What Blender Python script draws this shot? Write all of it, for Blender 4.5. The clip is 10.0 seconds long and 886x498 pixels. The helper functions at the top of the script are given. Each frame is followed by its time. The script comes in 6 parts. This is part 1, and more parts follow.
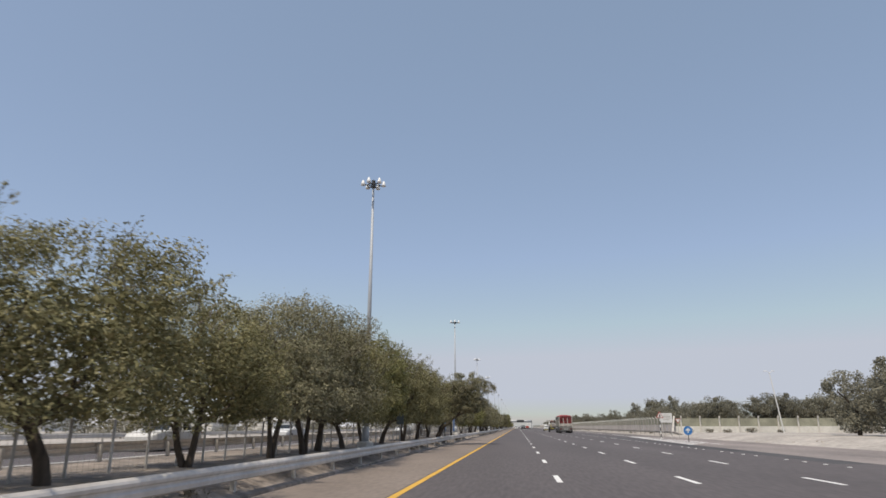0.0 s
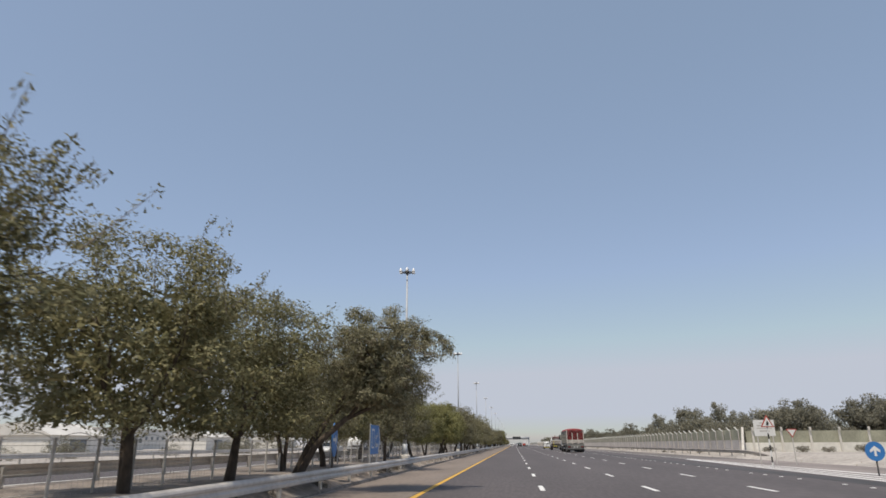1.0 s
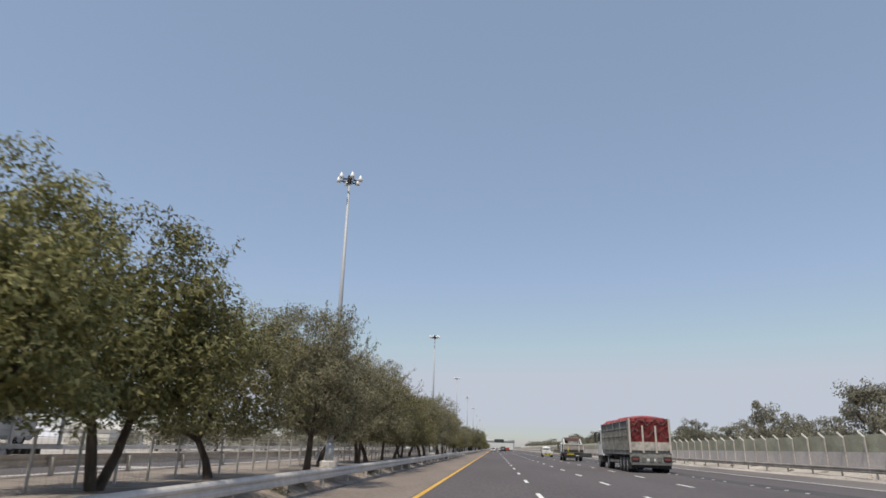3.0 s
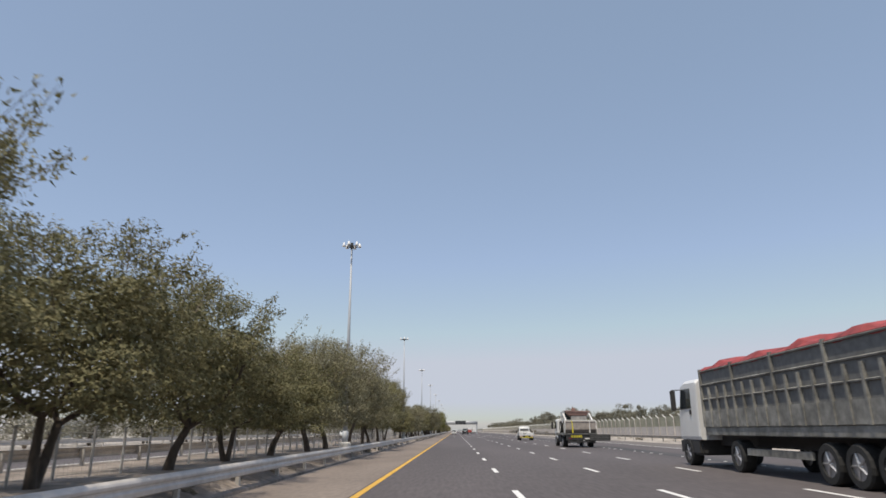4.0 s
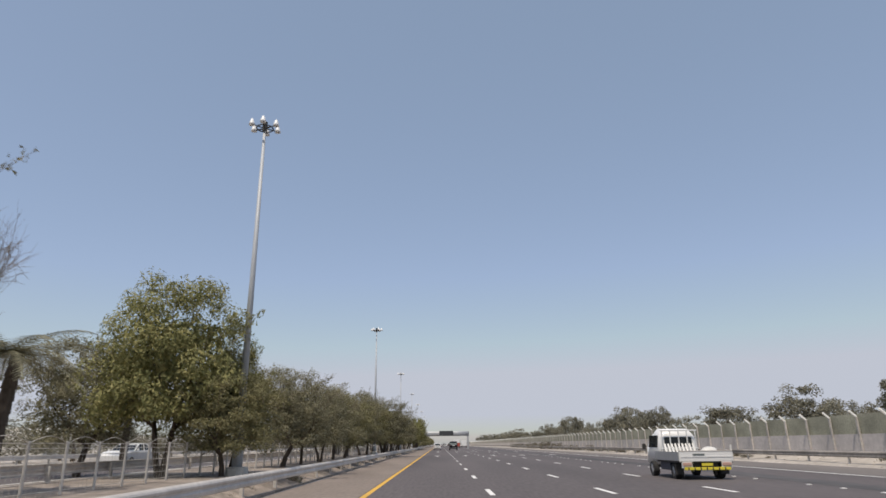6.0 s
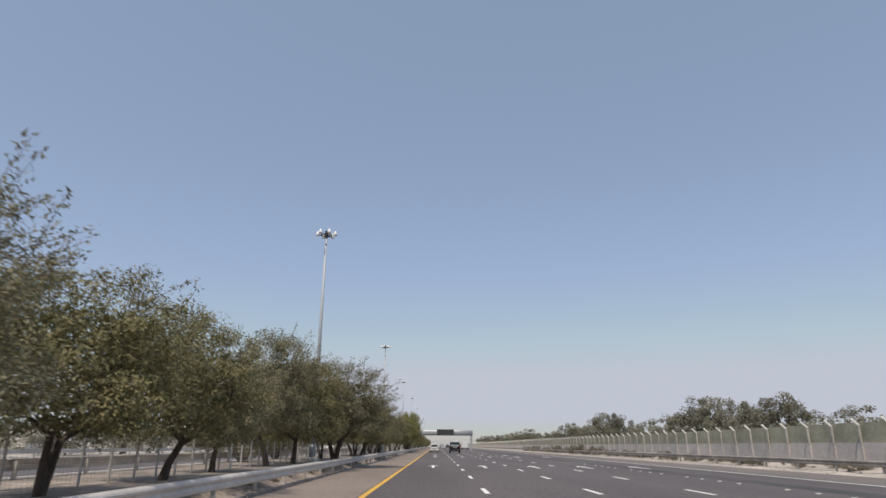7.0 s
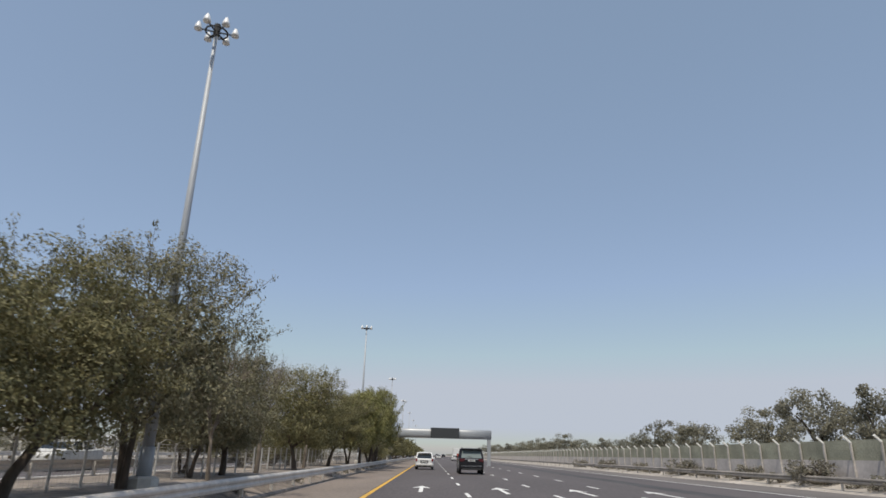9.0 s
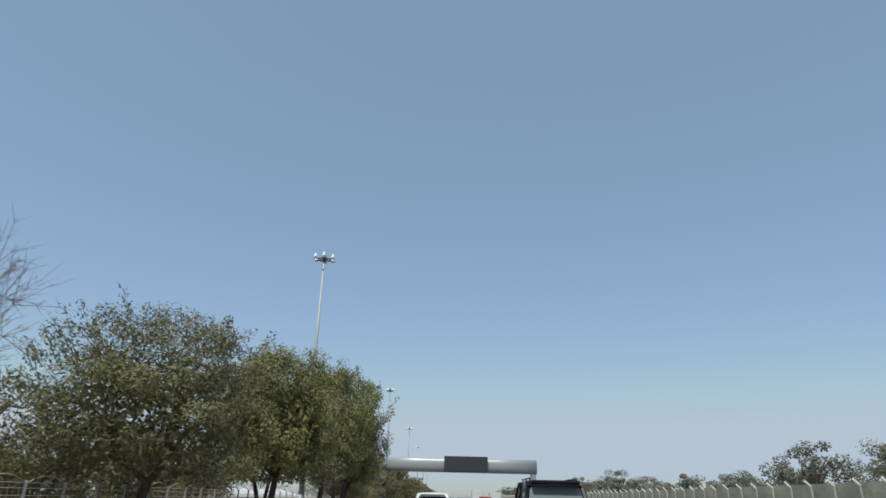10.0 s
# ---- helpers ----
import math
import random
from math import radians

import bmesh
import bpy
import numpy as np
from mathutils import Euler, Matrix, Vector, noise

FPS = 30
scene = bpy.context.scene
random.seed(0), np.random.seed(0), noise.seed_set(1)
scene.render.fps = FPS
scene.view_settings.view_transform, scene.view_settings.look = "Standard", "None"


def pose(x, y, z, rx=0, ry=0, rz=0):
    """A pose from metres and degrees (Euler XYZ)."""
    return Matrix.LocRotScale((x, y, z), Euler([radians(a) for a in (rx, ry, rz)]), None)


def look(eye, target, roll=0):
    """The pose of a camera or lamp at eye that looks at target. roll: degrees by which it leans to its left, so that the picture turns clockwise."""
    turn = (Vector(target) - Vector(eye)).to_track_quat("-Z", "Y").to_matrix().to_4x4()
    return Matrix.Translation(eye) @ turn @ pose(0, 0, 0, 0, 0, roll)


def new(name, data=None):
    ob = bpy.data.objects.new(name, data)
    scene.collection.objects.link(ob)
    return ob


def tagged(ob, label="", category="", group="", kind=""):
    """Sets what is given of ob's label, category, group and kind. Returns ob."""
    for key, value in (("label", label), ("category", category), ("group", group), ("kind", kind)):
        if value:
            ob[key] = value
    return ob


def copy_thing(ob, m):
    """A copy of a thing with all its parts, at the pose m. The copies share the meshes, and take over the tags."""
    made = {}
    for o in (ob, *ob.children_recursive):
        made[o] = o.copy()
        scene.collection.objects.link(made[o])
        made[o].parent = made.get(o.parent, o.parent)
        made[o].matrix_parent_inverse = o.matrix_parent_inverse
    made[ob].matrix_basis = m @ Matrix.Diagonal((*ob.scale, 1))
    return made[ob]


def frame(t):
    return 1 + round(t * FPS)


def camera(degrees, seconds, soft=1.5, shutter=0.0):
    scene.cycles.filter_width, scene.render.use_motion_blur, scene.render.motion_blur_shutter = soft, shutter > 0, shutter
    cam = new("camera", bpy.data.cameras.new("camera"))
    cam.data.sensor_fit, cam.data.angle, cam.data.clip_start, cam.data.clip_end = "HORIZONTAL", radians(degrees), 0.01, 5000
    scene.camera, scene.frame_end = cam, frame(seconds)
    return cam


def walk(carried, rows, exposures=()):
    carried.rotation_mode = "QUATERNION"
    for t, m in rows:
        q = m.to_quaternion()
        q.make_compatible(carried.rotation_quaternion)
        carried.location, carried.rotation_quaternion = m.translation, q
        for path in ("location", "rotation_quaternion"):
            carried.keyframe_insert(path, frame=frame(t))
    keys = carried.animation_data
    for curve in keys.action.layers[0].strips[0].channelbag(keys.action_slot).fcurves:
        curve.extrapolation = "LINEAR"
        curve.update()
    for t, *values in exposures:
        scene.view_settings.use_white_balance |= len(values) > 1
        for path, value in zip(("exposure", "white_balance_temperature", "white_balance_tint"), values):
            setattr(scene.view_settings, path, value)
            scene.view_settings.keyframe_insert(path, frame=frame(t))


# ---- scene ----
# ---- the camera and its drive ----
cam = camera(70.96, 10.0, soft=1.6, shutter=0.05)
DRIVE = [  # seconds, x, y, yaw, pitch, roll
    (0, 0.27, 1.63, 6.60, 15.95, 0.04),
    (0.5, 0.41, 19.28, 6.62, 16.81, 0.78),
    (1, 0.49, 36.09, 6.17, 17.44, 0.25),
    (1.5, 0.41, 53.09, 4.09, 18.62, -0.64),
    (2, 0.26, 70.14, 3.77, 18.74, -1.52),
    (2.5, 0.02, 87.19, 4.75, 18.79, -2.17),
    (3, -0.10, 104.19, 4.95, 17.65, -1.37),
    (4.5, -0.10, 156.84, -0.84, 16.23, 0.54),
    (5, -0.17, 174.43, -1.46, 16.69, 0.20),
    (5.5, -0.17, 192.52, -1.19, 17.31, 0.53),
    (6, -0.21, 210.11, -0.51, 17.43, 0.68),
    (7.5, -0.29, 265.39, -0.30, 17.76, -0.85),
    (8, -0.25, 283.67, 0.32, 19.38, -0.83),
    (8.5, -0.14, 301.91, 0.03, 19.01, -1.11),
    (9, -0.14, 319.51, -0.62, 18.35, -1.46),
    (9.5, -0.11, 336.78, -0.52, 19.96, -1.86),
    (10, -0.17, 354.10, 0.61, 21.86, -1.35),
]
EYE = 1.47
walk(cam, [(t, pose(x, y, EYE, 0, 0, yaw) @ pose(0, 0, 0, 90 + pitch) @ pose(0, 0, 0, 0, 0, -roll))
           for t, x, y, yaw, pitch, roll in DRIVE],
     [(0, 0.11, 6450, 9), (3, 0.12, 6400, 8), (4.5, 0.22, 6450, 9), (5, 0.15, 6450, 9), (6, 0.10, 6500, 10), (7.5, 0.08, 6450, 10), (9, 0.06, 6350, 7), (9.6, 0.06, 6300, 6), (10, 0.05, 5950, -1)])

# ---- sky, sun, exposure ----
SUN_ELEVATION, SUN_AZIMUTH = radians(66), radians(-156)   # azimuth from straight ahead, positive to the right
world = bpy.data.worlds.new("sky")
scene.world = world
world.use_nodes = True
wn = world.node_tree.nodes
sky = wn.new("ShaderNodeTexSky")
sky.sky_type = "NISHITA"
sky.sun_disc = False
sky.sun_elevation = SUN_ELEVATION
sky.sun_rotation = SUN_AZIMUTH
sky.air_density, sky.dust_density, sky.ozone_density = 1.0, 1.0, 2.0
wn["Background"].inputs["Strength"].default_value = 0.09
haze = wn.new("ShaderNodeVectorMath")      # dust haze holds the horizon to an even grey
haze.operation = "MINIMUM"
haze.inputs[1].default_value = (4.05, 3.90, 4.60)
dusty = wn.new("ShaderNodeVectorMath")     # dust in the air takes a little green out of the sky
dusty.operation = "MULTIPLY"
dusty.inputs[1].default_value = (1.145, 0.938, 0.985)
world.node_tree.links.new(sky.outputs[0], dusty.inputs[0])
world.node_tree.links.new(dusty.outputs[0], haze.inputs[0])
world.node_tree.links.new(haze.outputs[0], wn["Background"].inputs["Color"])
veil = wn.new("ShaderNodeBackground")      # the even brightness of dust haze over the whole sky
veil.inputs["Color"].default_value, veil.inputs["Strength"].default_value = (0.69, 0.925, 0.99, 1), 0.180
both = wn.new("ShaderNodeAddShader")
world.node_tree.links.new(wn["Background"].outputs[0], both.inputs[0])
world.node_tree.links.new(veil.outputs[0], both.inputs[1])
world.node_tree.links.new(both.outputs[0], wn["World Output"].inputs["Surface"])
sun_data = bpy.data.lights.new("sun", "SUN")
sun_data.energy, sun_data.angle, sun_data.color = 3.5, radians(0.6), (1.0, 0.89, 0.75)
sun = new("sun", sun_data)
toward = Vector((math.sin(SUN_AZIMUTH) * math.cos(SUN_ELEVATION), math.cos(SUN_AZIMUTH) * math.cos(SUN_ELEVATION), math.sin(SUN_ELEVATION)))
sun.matrix_world = look(toward * 50, (0, 0, 0))


# ---- materials ----
def material(name, colour, rough=0.7, metal=0.0, grain=0.0, scale=8.0, blotch=0.0, blotch_scale=0.6, bump=0.0, island=0.0, obj=0.0, through_light=0.0, stretch=(1, 1, 1)):
    """A surface with two scales of variation: fine grain and large blotches; island and obj vary whole pieces."""
    m = bpy.data.materials.new(name)
    m.use_nodes = True
    nt = m.node_tree
    n, link = nt.nodes, nt.links.new
    b = n["Principled BSDF"]
    b.inputs["Roughness"].default_value, b.inputs["Metallic"].default_value = rough, metal
    co = n.new("ShaderNodeTexCoord")
    mp = n.new("ShaderNodeMapping")
    mp.inputs["Scale"].default_value = stretch
    link(co.outputs["Object"], mp.inputs["Vector"])
    factor = None

    def noise_value(sc, amount, detail):
        t = n.new("ShaderNodeTexNoise")
        t.inputs["Scale"].default_value, t.inputs["Detail"].default_value = sc, detail
        link(mp.outputs[0], t.inputs["Vector"])
        r = n.new("ShaderNodeMapRange")
        r.inputs["From Min"].default_value, r.inputs["From Max"].default_value = 0.3, 0.7
        r.inputs["To Min"].default_value, r.inputs["To Max"].default_value = 1 - amount, 1 + amount
        link(t.outputs["Fac"], r.inputs["Value"])
        return t, r.outputs[0]

    def random_value(socket, amount):
        r = n.new("ShaderNodeMapRange")
        r.inputs["To Min"].default_value, r.inputs["To Max"].default_value = 1 - amount, 1 + amount
        link(socket, r.inputs["Value"])
        return r.outputs[0]

    outs, fine = [], None
    if grain:
        fine, o = noise_value(scale, grain, 6)
        outs.append(o)
    if blotch:
        outs.append(noise_value(blotch_scale, blotch, 4)[1])
    if island:
        outs.append(random_value(n.new("ShaderNodeNewGeometry").outputs["Random Per Island"], island))
    if obj:
        outs.append(random_value(n.new("ShaderNodeObjectInfo").outputs["Random"], obj))
    for o in outs:
        if factor is None:
            factor = o
        else:
            x = n.new("ShaderNodeMath")
            x.operation = "MULTIPLY"
            link(factor, x.inputs[0])
            link(o, x.inputs[1])
            factor = x.outputs[0]
    if factor is not None:
        v = n.new("ShaderNodeVectorMath")
        v.operation = "SCALE"
        v.inputs[0].default_value = colour
        link(factor, v.inputs["Scale"])
        link(v.outputs[0], b.inputs["Base Color"])
        source = v.outputs[0]
    else:
        b.inputs["Base Color"].default_value = (*colour, 1)
        source = None
    if bump and fine:
        bp = n.new("ShaderNodeBump")
        bp.inputs["Strength"].default_value, bp.inputs["Distance"].default_value = bump, 0.02
        link(fine.outputs["Fac"], bp.inputs["Height"])
        link(bp.outputs[0], b.inputs["Normal"])
    if through_light:
        tr = n.new("ShaderNodeBsdfTranslucent")
        if source:
            link(source, tr.inputs["Color"])
        mix = n.new("ShaderNodeMixShader")
        mix.inputs[0].default_value = through_light
        link(b.outputs[0], mix.inputs[1])
        link(tr.outputs[0], mix.inputs[2])
        link(mix.outputs[0], n["Material Output"].inputs["Surface"])
    return m


ASPHALT = material("asphalt", (0.091, 0.079, 0.079), 0.85, grain=0.20, scale=9, blotch=0.16, blotch_scale=0.25, bump=0.15, stretch=(1, 0.12, 1))
SHOULDER = material("shoulder_asphalt", (0.20, 0.165, 0.14), 0.9, grain=0.14, scale=7, blotch=0.14, blotch_scale=0.4, bump=0.15, stretch=(1, 0.3, 1))
OUTER = material("outer_shoulder_asphalt", (0.145, 0.130, 0.122), 0.9, grain=0.16, scale=7, blotch=0.18, blotch_scale=0.35, bump=0.15, stretch=(1, 0.2, 1))
SAND = material("sand", (0.375, 0.342, 0.308), 0.95, grain=0.22, scale=2.2, blotch=0.25, blotch_scale=0.12, bump=0.4)
YELLOW = material("yellow_paint", (0.62, 0.36, 0.05), 0.7, grain=0.12, scale=6, blotch=0.12, blotch_scale=0.7)
WHITE_LINE = material("white_road_paint", (0.72, 0.71, 0.69), 0.7, grain=0.12, scale=7)
GALV = material("galvanised_steel", (0.56, 0.525, 0.49), 0.58, 0.25, grain=0.10, scale=5, blotch=0.12, blotch_scale=0.7)
GALV_DIRTY = material("dusty_weathered_steel", (0.24, 0.22, 0.20), 0.8, 0.1, grain=0.18, scale=5, blotch=0.3, blotch_scale=0.5)
GALV_DULL = material("dull_steel_post", (0.50, 0.475, 0.44), 0.65, 0.2, grain=0.15, scale=6, obj=0.12)
MASTGREY = material("mast_steel", (0.40, 0.42, 0.445), 0.55, 0.1, grain=0.05, scale=3)
POST_CONCRETE = material("grey_post_concrete", (0.46, 0.43, 0.40), 0.9, grain=0.15, scale=5, blotch=0.2, blotch_scale=0.8, obj=0.15)
CONCRETE = material("pale_concrete", (0.60, 0.57, 0.52), 0.9, grain=0.12, scale=5, blotch=0.14, blotch_scale=0.5, obj=0.06)
WALLGREY = material("block_wall", (0.47, 0.435, 0.415), 0.9, grain=0.10, scale=4, blotch=0.14, blotch_scale=0.35)
NETGREEN = material("green_netting", (0.285, 0.282, 0.215), 0.95, grain=0.2, scale=10, blotch=0.25, blotch_scale=0.5)
BARK = material("bark", (0.085, 0.066, 0.05), 0.95, grain=0.35, scale=9, bump=0.6, stretch=(1, 1, 0.3))


def leaf_material(name, deep, mid, dry, through_light=0.22):
    """Foliage: each leaf takes its own shade between deep green, olive and dry tan; whole trees differ a little."""
    m = bpy.data.materials.new(name)
    m.use_nodes = True
    n, link = m.node_tree.nodes, m.node_tree.links.new
    b = n["Principled BSDF"]
    b.inputs["Roughness"].default_value = 0.75
    ramp = n.new("ShaderNodeValToRGB")
    for place, colour in ((0.0, deep), (1.0, dry)):
        ramp.color_ramp.elements[int(place)].color = (*colour, 1)
    ramp.color_ramp.elements.new(0.55).color = (*mid, 1)
    link(n.new("ShaderNodeNewGeometry").outputs["Random Per Island"], ramp.inputs[0])
    tree = n.new("ShaderNodeMapRange")
    tree.inputs["To Min"].default_value, tree.inputs["To Max"].default_value = 0.84, 1.14
    link(n.new("ShaderNodeObjectInfo").outputs["Random"], tree.inputs["Value"])
    v = n.new("ShaderNodeVectorMath")
    v.operation = "SCALE"
    link(ramp.outputs[0], v.inputs[0])
    link(tree.outputs[0], v.inputs["Scale"])
    link(v.outputs[0], b.inputs["Base Color"])
    tr = n.new("ShaderNodeBsdfTranslucent")
    link(v.outputs[0], tr.inputs["Color"])
    mix = n.new("ShaderNodeMixShader")
    mix.inputs[0].default_value = through_light
    link(b.outputs[0], mix.inputs[1])
    link(tr.outputs[0], mix.inputs[2])
    link(mix.outputs[0], n["Material Output"].inputs["Surface"])
    return m


LEAF = leaf_material("leaf_olive", (0.120, 0.119, 0.052), (0.216, 0.200, 0.090), (0.290, 0.256, 0.130))
LEAF_YELLOW = leaf_material("leaf_yellow_green", (0.116, 0.124, 0.042), (0.224, 0.217, 0.080), (0.300, 0.270, 0.112))
LEAF_GREY = leaf_material("leaf_grey_green", (0.136, 0.133, 0.074), (0.226, 0.211, 0.122), (0.300, 0.270, 0.176))
LEAF_DUSTY = leaf_material("leaf_dusty", (0.115, 0.108, 0.078), (0.185, 0.172, 0.128), (0.270, 0.245, 0.195), 0.12)
# dusty leaves, their colour also greyed to carry distance haze
LEAF_FAR = material("leaf_far_haze_tint", (0.222, 0.212, 0.160), 0.9, island=0.22, obj=0.15, through_light=0.38)
TWIG = material("bare_twig", (0.17, 0.14, 0.11), 0.9, grain=0.2, scale=8)
WHITE_PAINT = material("white_car_paint", (0.72, 0.72, 0.71), 0.28, grain=0.02, scale=2)
BLACK_PAINT = material("black_car_paint", (0.012, 0.012, 0.015), 0.2, grain=0.05, scale=2)
GLASS = material("tinted_glass", (0.02, 0.025, 0.03), 0.08)
TYRE = material("tyre_rubber", (0.025, 0.025, 0.025), 0.9, grain=0.2, scale=12)
CHROME = material("chrome", (0.7, 0.7, 0.7), 0.15, 1.0)
RIM = material("alloy_rim", (0.45, 0.45, 0.46), 0.35, 0.7)
DARK = material("dark_steel", (0.035, 0.034, 0.034), 0.7, grain=0.15, scale=6)
REDLAMP = material("red_lamp", (0.20, 0.015, 0.018), 0.3)
LAMP_DARK = material("dark_red_lamp", (0.075, 0.010, 0.013), 0.25)
PLATE = material("white_plate", (0.7, 0.7, 0.68), 0.5)
RED_TARP = material("red_tarpaulin", (0.26, 0.045, 0.045), 0.7, grain=0.35, scale=3.0, blotch=0.3, blotch_scale=1.0, bump=0.5)
TRAILER_GREY = material("worn_trailer_paint", (0.22, 0.215, 0.195), 0.75, grain=0.28, scale=5, blotch=0.40, blotch_scale=0.8)
TRAILER_DARK = material("dark_trailer_paint", (0.15, 0.15, 0.145), 0.8, grain=0.2, scale=5)
DULL_RED = material("dull_red_paint", (0.40, 0.07, 0.05), 0.5, grain=0.1, scale=4)
DULL_BROWN = material("dull_red_brown", (0.28, 0.17, 0.14), 0.7, grain=0.15, scale=4)
YELLOW_TAPE = material("yellow_reflector", (0.65, 0.55, 0.05), 0.5)
SIGN_WHITE = material("sign_white", (0.66, 0.66, 0.64), 0.6, grain=0.05, scale=3)
SIGN_BLUE = material("sign_blue", (0.03, 0.16, 0.42), 0.5, grain=0.05, scale=3)
SIGN_BACK = material("sign_back", (0.10, 0.12, 0.12), 0.6, grain=0.1, scale=3)
BLACK_PLAIN = material("black_paint", (0.02, 0.02, 0.02), 0.6)
PANEL_DARK = material("display_panel", (0.045, 0.047, 0.05), 0.5, grain=0.1, scale=30)
GANTRY_GREY = material("gantry_cladding", (0.40, 0.41, 0.42), 0.45, 0.3, grain=0.04, scale=2)
BUILDING = material("rendered_wall", (0.62, 0.60, 0.56), 0.9, grain=0.06, scale=1, blotch=0.08, blotch_scale=0.2, obj=0.1)
BUILDING_DARK = material("shaded_glass", (0.14, 0.16, 0.18), 0.4)
# distance haze is put into the hills' pale bluish colour
HAZE_HILL = material("haze_tinted_hill", (0.60, 0.60, 0.63), 1.0, grain=0.06, scale=0.02)
GLOBE = material("lamp_housing_white", (0.80, 0.80, 0.79), 0.35)
RUBBISH = material("pale_rubble", (0.42, 0.37, 0.31), 0.95, grain=0.25, scale=6, island=0.3)


# ---- builders ----
def mesh_object(name, verts, faces, mat, smooth=False):
    me = bpy.data.meshes.new(name)
    me.from_pydata(verts, [], faces)
    me.materials.append(mat)
    if smooth:
        me.polygons.foreach_set("use_smooth", [True] * len(me.polygons))
    me.update()
    return new(name, me)


def part(name, bm, mat, parent=None, label="", smooth=False):
    """Links a bmesh as one mesh object, under a thing or a part where one is given."""
    me = bpy.data.meshes.new(name)
    bmesh.ops.recalc_face_normals(bm, faces=bm.faces)
    bm.to_mesh(me)
    bm.free()
    me.materials.append(mat)
    if smooth:
        for p in me.polygons:
            p.use_smooth = True
    ob = new(name, me)
    ob.parent = parent
    if label:
        ob["label"] = label
    return ob


def thing(name, place, label, category, group="", kind="", turn=0.0):
    ob = new(name)
    ob.matrix_basis = pose(*place, 0, 0, turn)
    return tagged(ob, label, category, group, kind)


def shared(name, ob, parent, place, turn=(0, 0, 0)):
    """Another part on the same mesh."""
    o = new(name, ob.data)
    o.parent = parent
    o.matrix_basis = pose(*place, *turn)
    return o


def box(bm, x0, x1, y0, y1, z0, z1, bevel=0.0):
    r = bmesh.ops.create_cube(bm, size=1.0)
    for v in r["verts"]:
        v.co = Vector(((x0 + x1) / 2 + v.co.x * (x1 - x0), (y0 + y1) / 2 + v.co.y * (y1 - y0), (z0 + z1) / 2 + v.co.z * (z1 - z0)))
    if bevel:
        edges = list({e for v in r["verts"] for e in v.link_edges})
        bmesh.ops.bevel(bm, geom=edges, offset=bevel, segments=2, affect="EDGES", clamp_overlap=True)
    return bm


def slab(x0, x1, y0, y1, z0, z1, bevel=0.0):
    return box(bmesh.new(), x0, x1, y0, y1, z0, z1, bevel)


def tube(bm, a, b, r0, r1=None, sides=8):
    """A tapered round bar from a to b."""
    a, b = Vector(a), Vector(b)
    r1 = r0 if r1 is None else r1
    r = bmesh.ops.create_cone(bm, cap_ends=True, segments=sides, radius1=r0, radius2=r1, depth=(b - a).length)
    m = Matrix.Translation((a + b) / 2) @ (b - a).to_track_quat("Z", "Y").to_matrix().to_4x4()
    bmesh.ops.transform(bm, matrix=m, verts=r["verts"])
    return bm


def loft(sections, closed_ends=True):
    """A skin over rings of points with equal counts."""
    bm = bmesh.new()
    rings = [[bm.verts.new(p) for p in s] for s in sections]
    k = len(rings[0])
    for a, b in zip(rings, rings[1:]):
        for i in range(k):
            bm.faces.new((a[i], a[(i + 1) % k], b[(i + 1) % k], b[i]))
    if closed_ends:
        bm.faces.new(rings[0])
        bm.faces.new(rings[-1][::-1])
    return bm


def extrude_y(profile, y0, y1, steps=1, wobble=None):
    """A closed profile of (x, z) drawn out along the road."""
    out = []
    for i in range(steps + 1):
        y = y0 + (y1 - y0) * i / steps
        out.append([(x + (wobble(y) if wobble else 0), y, z) for x, z in profile])
    return loft(out)


# ---- ground, road ----
MEDIAN = 0.38


def ground_height(x, y):
    if x < -6.4:
        base = MEDIAN * min(1, (-6.4 - x) / 1.2)
    elif x > 23:
        base = min(0.55, (x - 23) * 0.16) if x < 60 else 0.55
    else:
        base = -0.02
    rough = 0.10 if x < -6.6 or x > 23.2 else 0.0
    return base - 0.02 + rough * noise.noise((x * 0.35, y * 0.35, 0.3))


xs = [-3200, -1200, -400, -150, -80, -50, -36, -28, -20, -14] + [-13 + 0.5 * i for i in range(15)] + [-5.7, 0, 10, 22.6] + [23 + 0.5 * i for i in range(14)] + [31, 34, 40, 60, 100, 200, 500, 1200, 3200]
ys = [-600, -200, -60] + [-30 + 2.0 * i for i in range(265)] + [520, 560, 620, 700, 850, 1100, 1500, 2200, 3300, 4300]
gv = [(x, y, ground_height(x, y) if -60 < x < 60 else (MEDIAN if x < 0 else 0.5)) for y in ys for x in xs]
nx = len(xs)
gf = [(j * nx + i, j * nx + i + 1, (j + 1) * nx + i + 1, (j + 1) * nx + i) for j in range(len(ys) - 1) for i in range(nx - 1)]
ground = tagged(mesh_object("ground", gv, gf, SAND, True), "pale dusty sand ground beside the motorway", "ground", kind="structure")

ROAD_END = 4200
road = tagged(part("road", slab(-2.62, 17.85, -120, ROAD_END, -0.3, 0.0), ASPHALT), "dark grey worn asphalt motorway with five lanes", "road", kind="structure")
part("hard_shoulder", slab(-5.55, -2.62, -120, ROAD_END, -0.3, -0.002), SHOULDER, road, "brownish dusty asphalt shoulder beside the yellow line")
part("outer_shoulder", slab(17.85, 22.6, -120, ROAD_END, -0.3, -0.002), OUTER, road, "dusty asphalt outer shoulder")
part("yellow_edge_line", slab(-2.56, -2.38, -100, 2500, -0.05, 0.006), YELLOW, road, "solid yellow edge line")
part("outer_edge_line", slab(17.55, 17.71, 60, 2500, -0.05, 0.006), WHITE_LINE, road, "thin pale edge line")

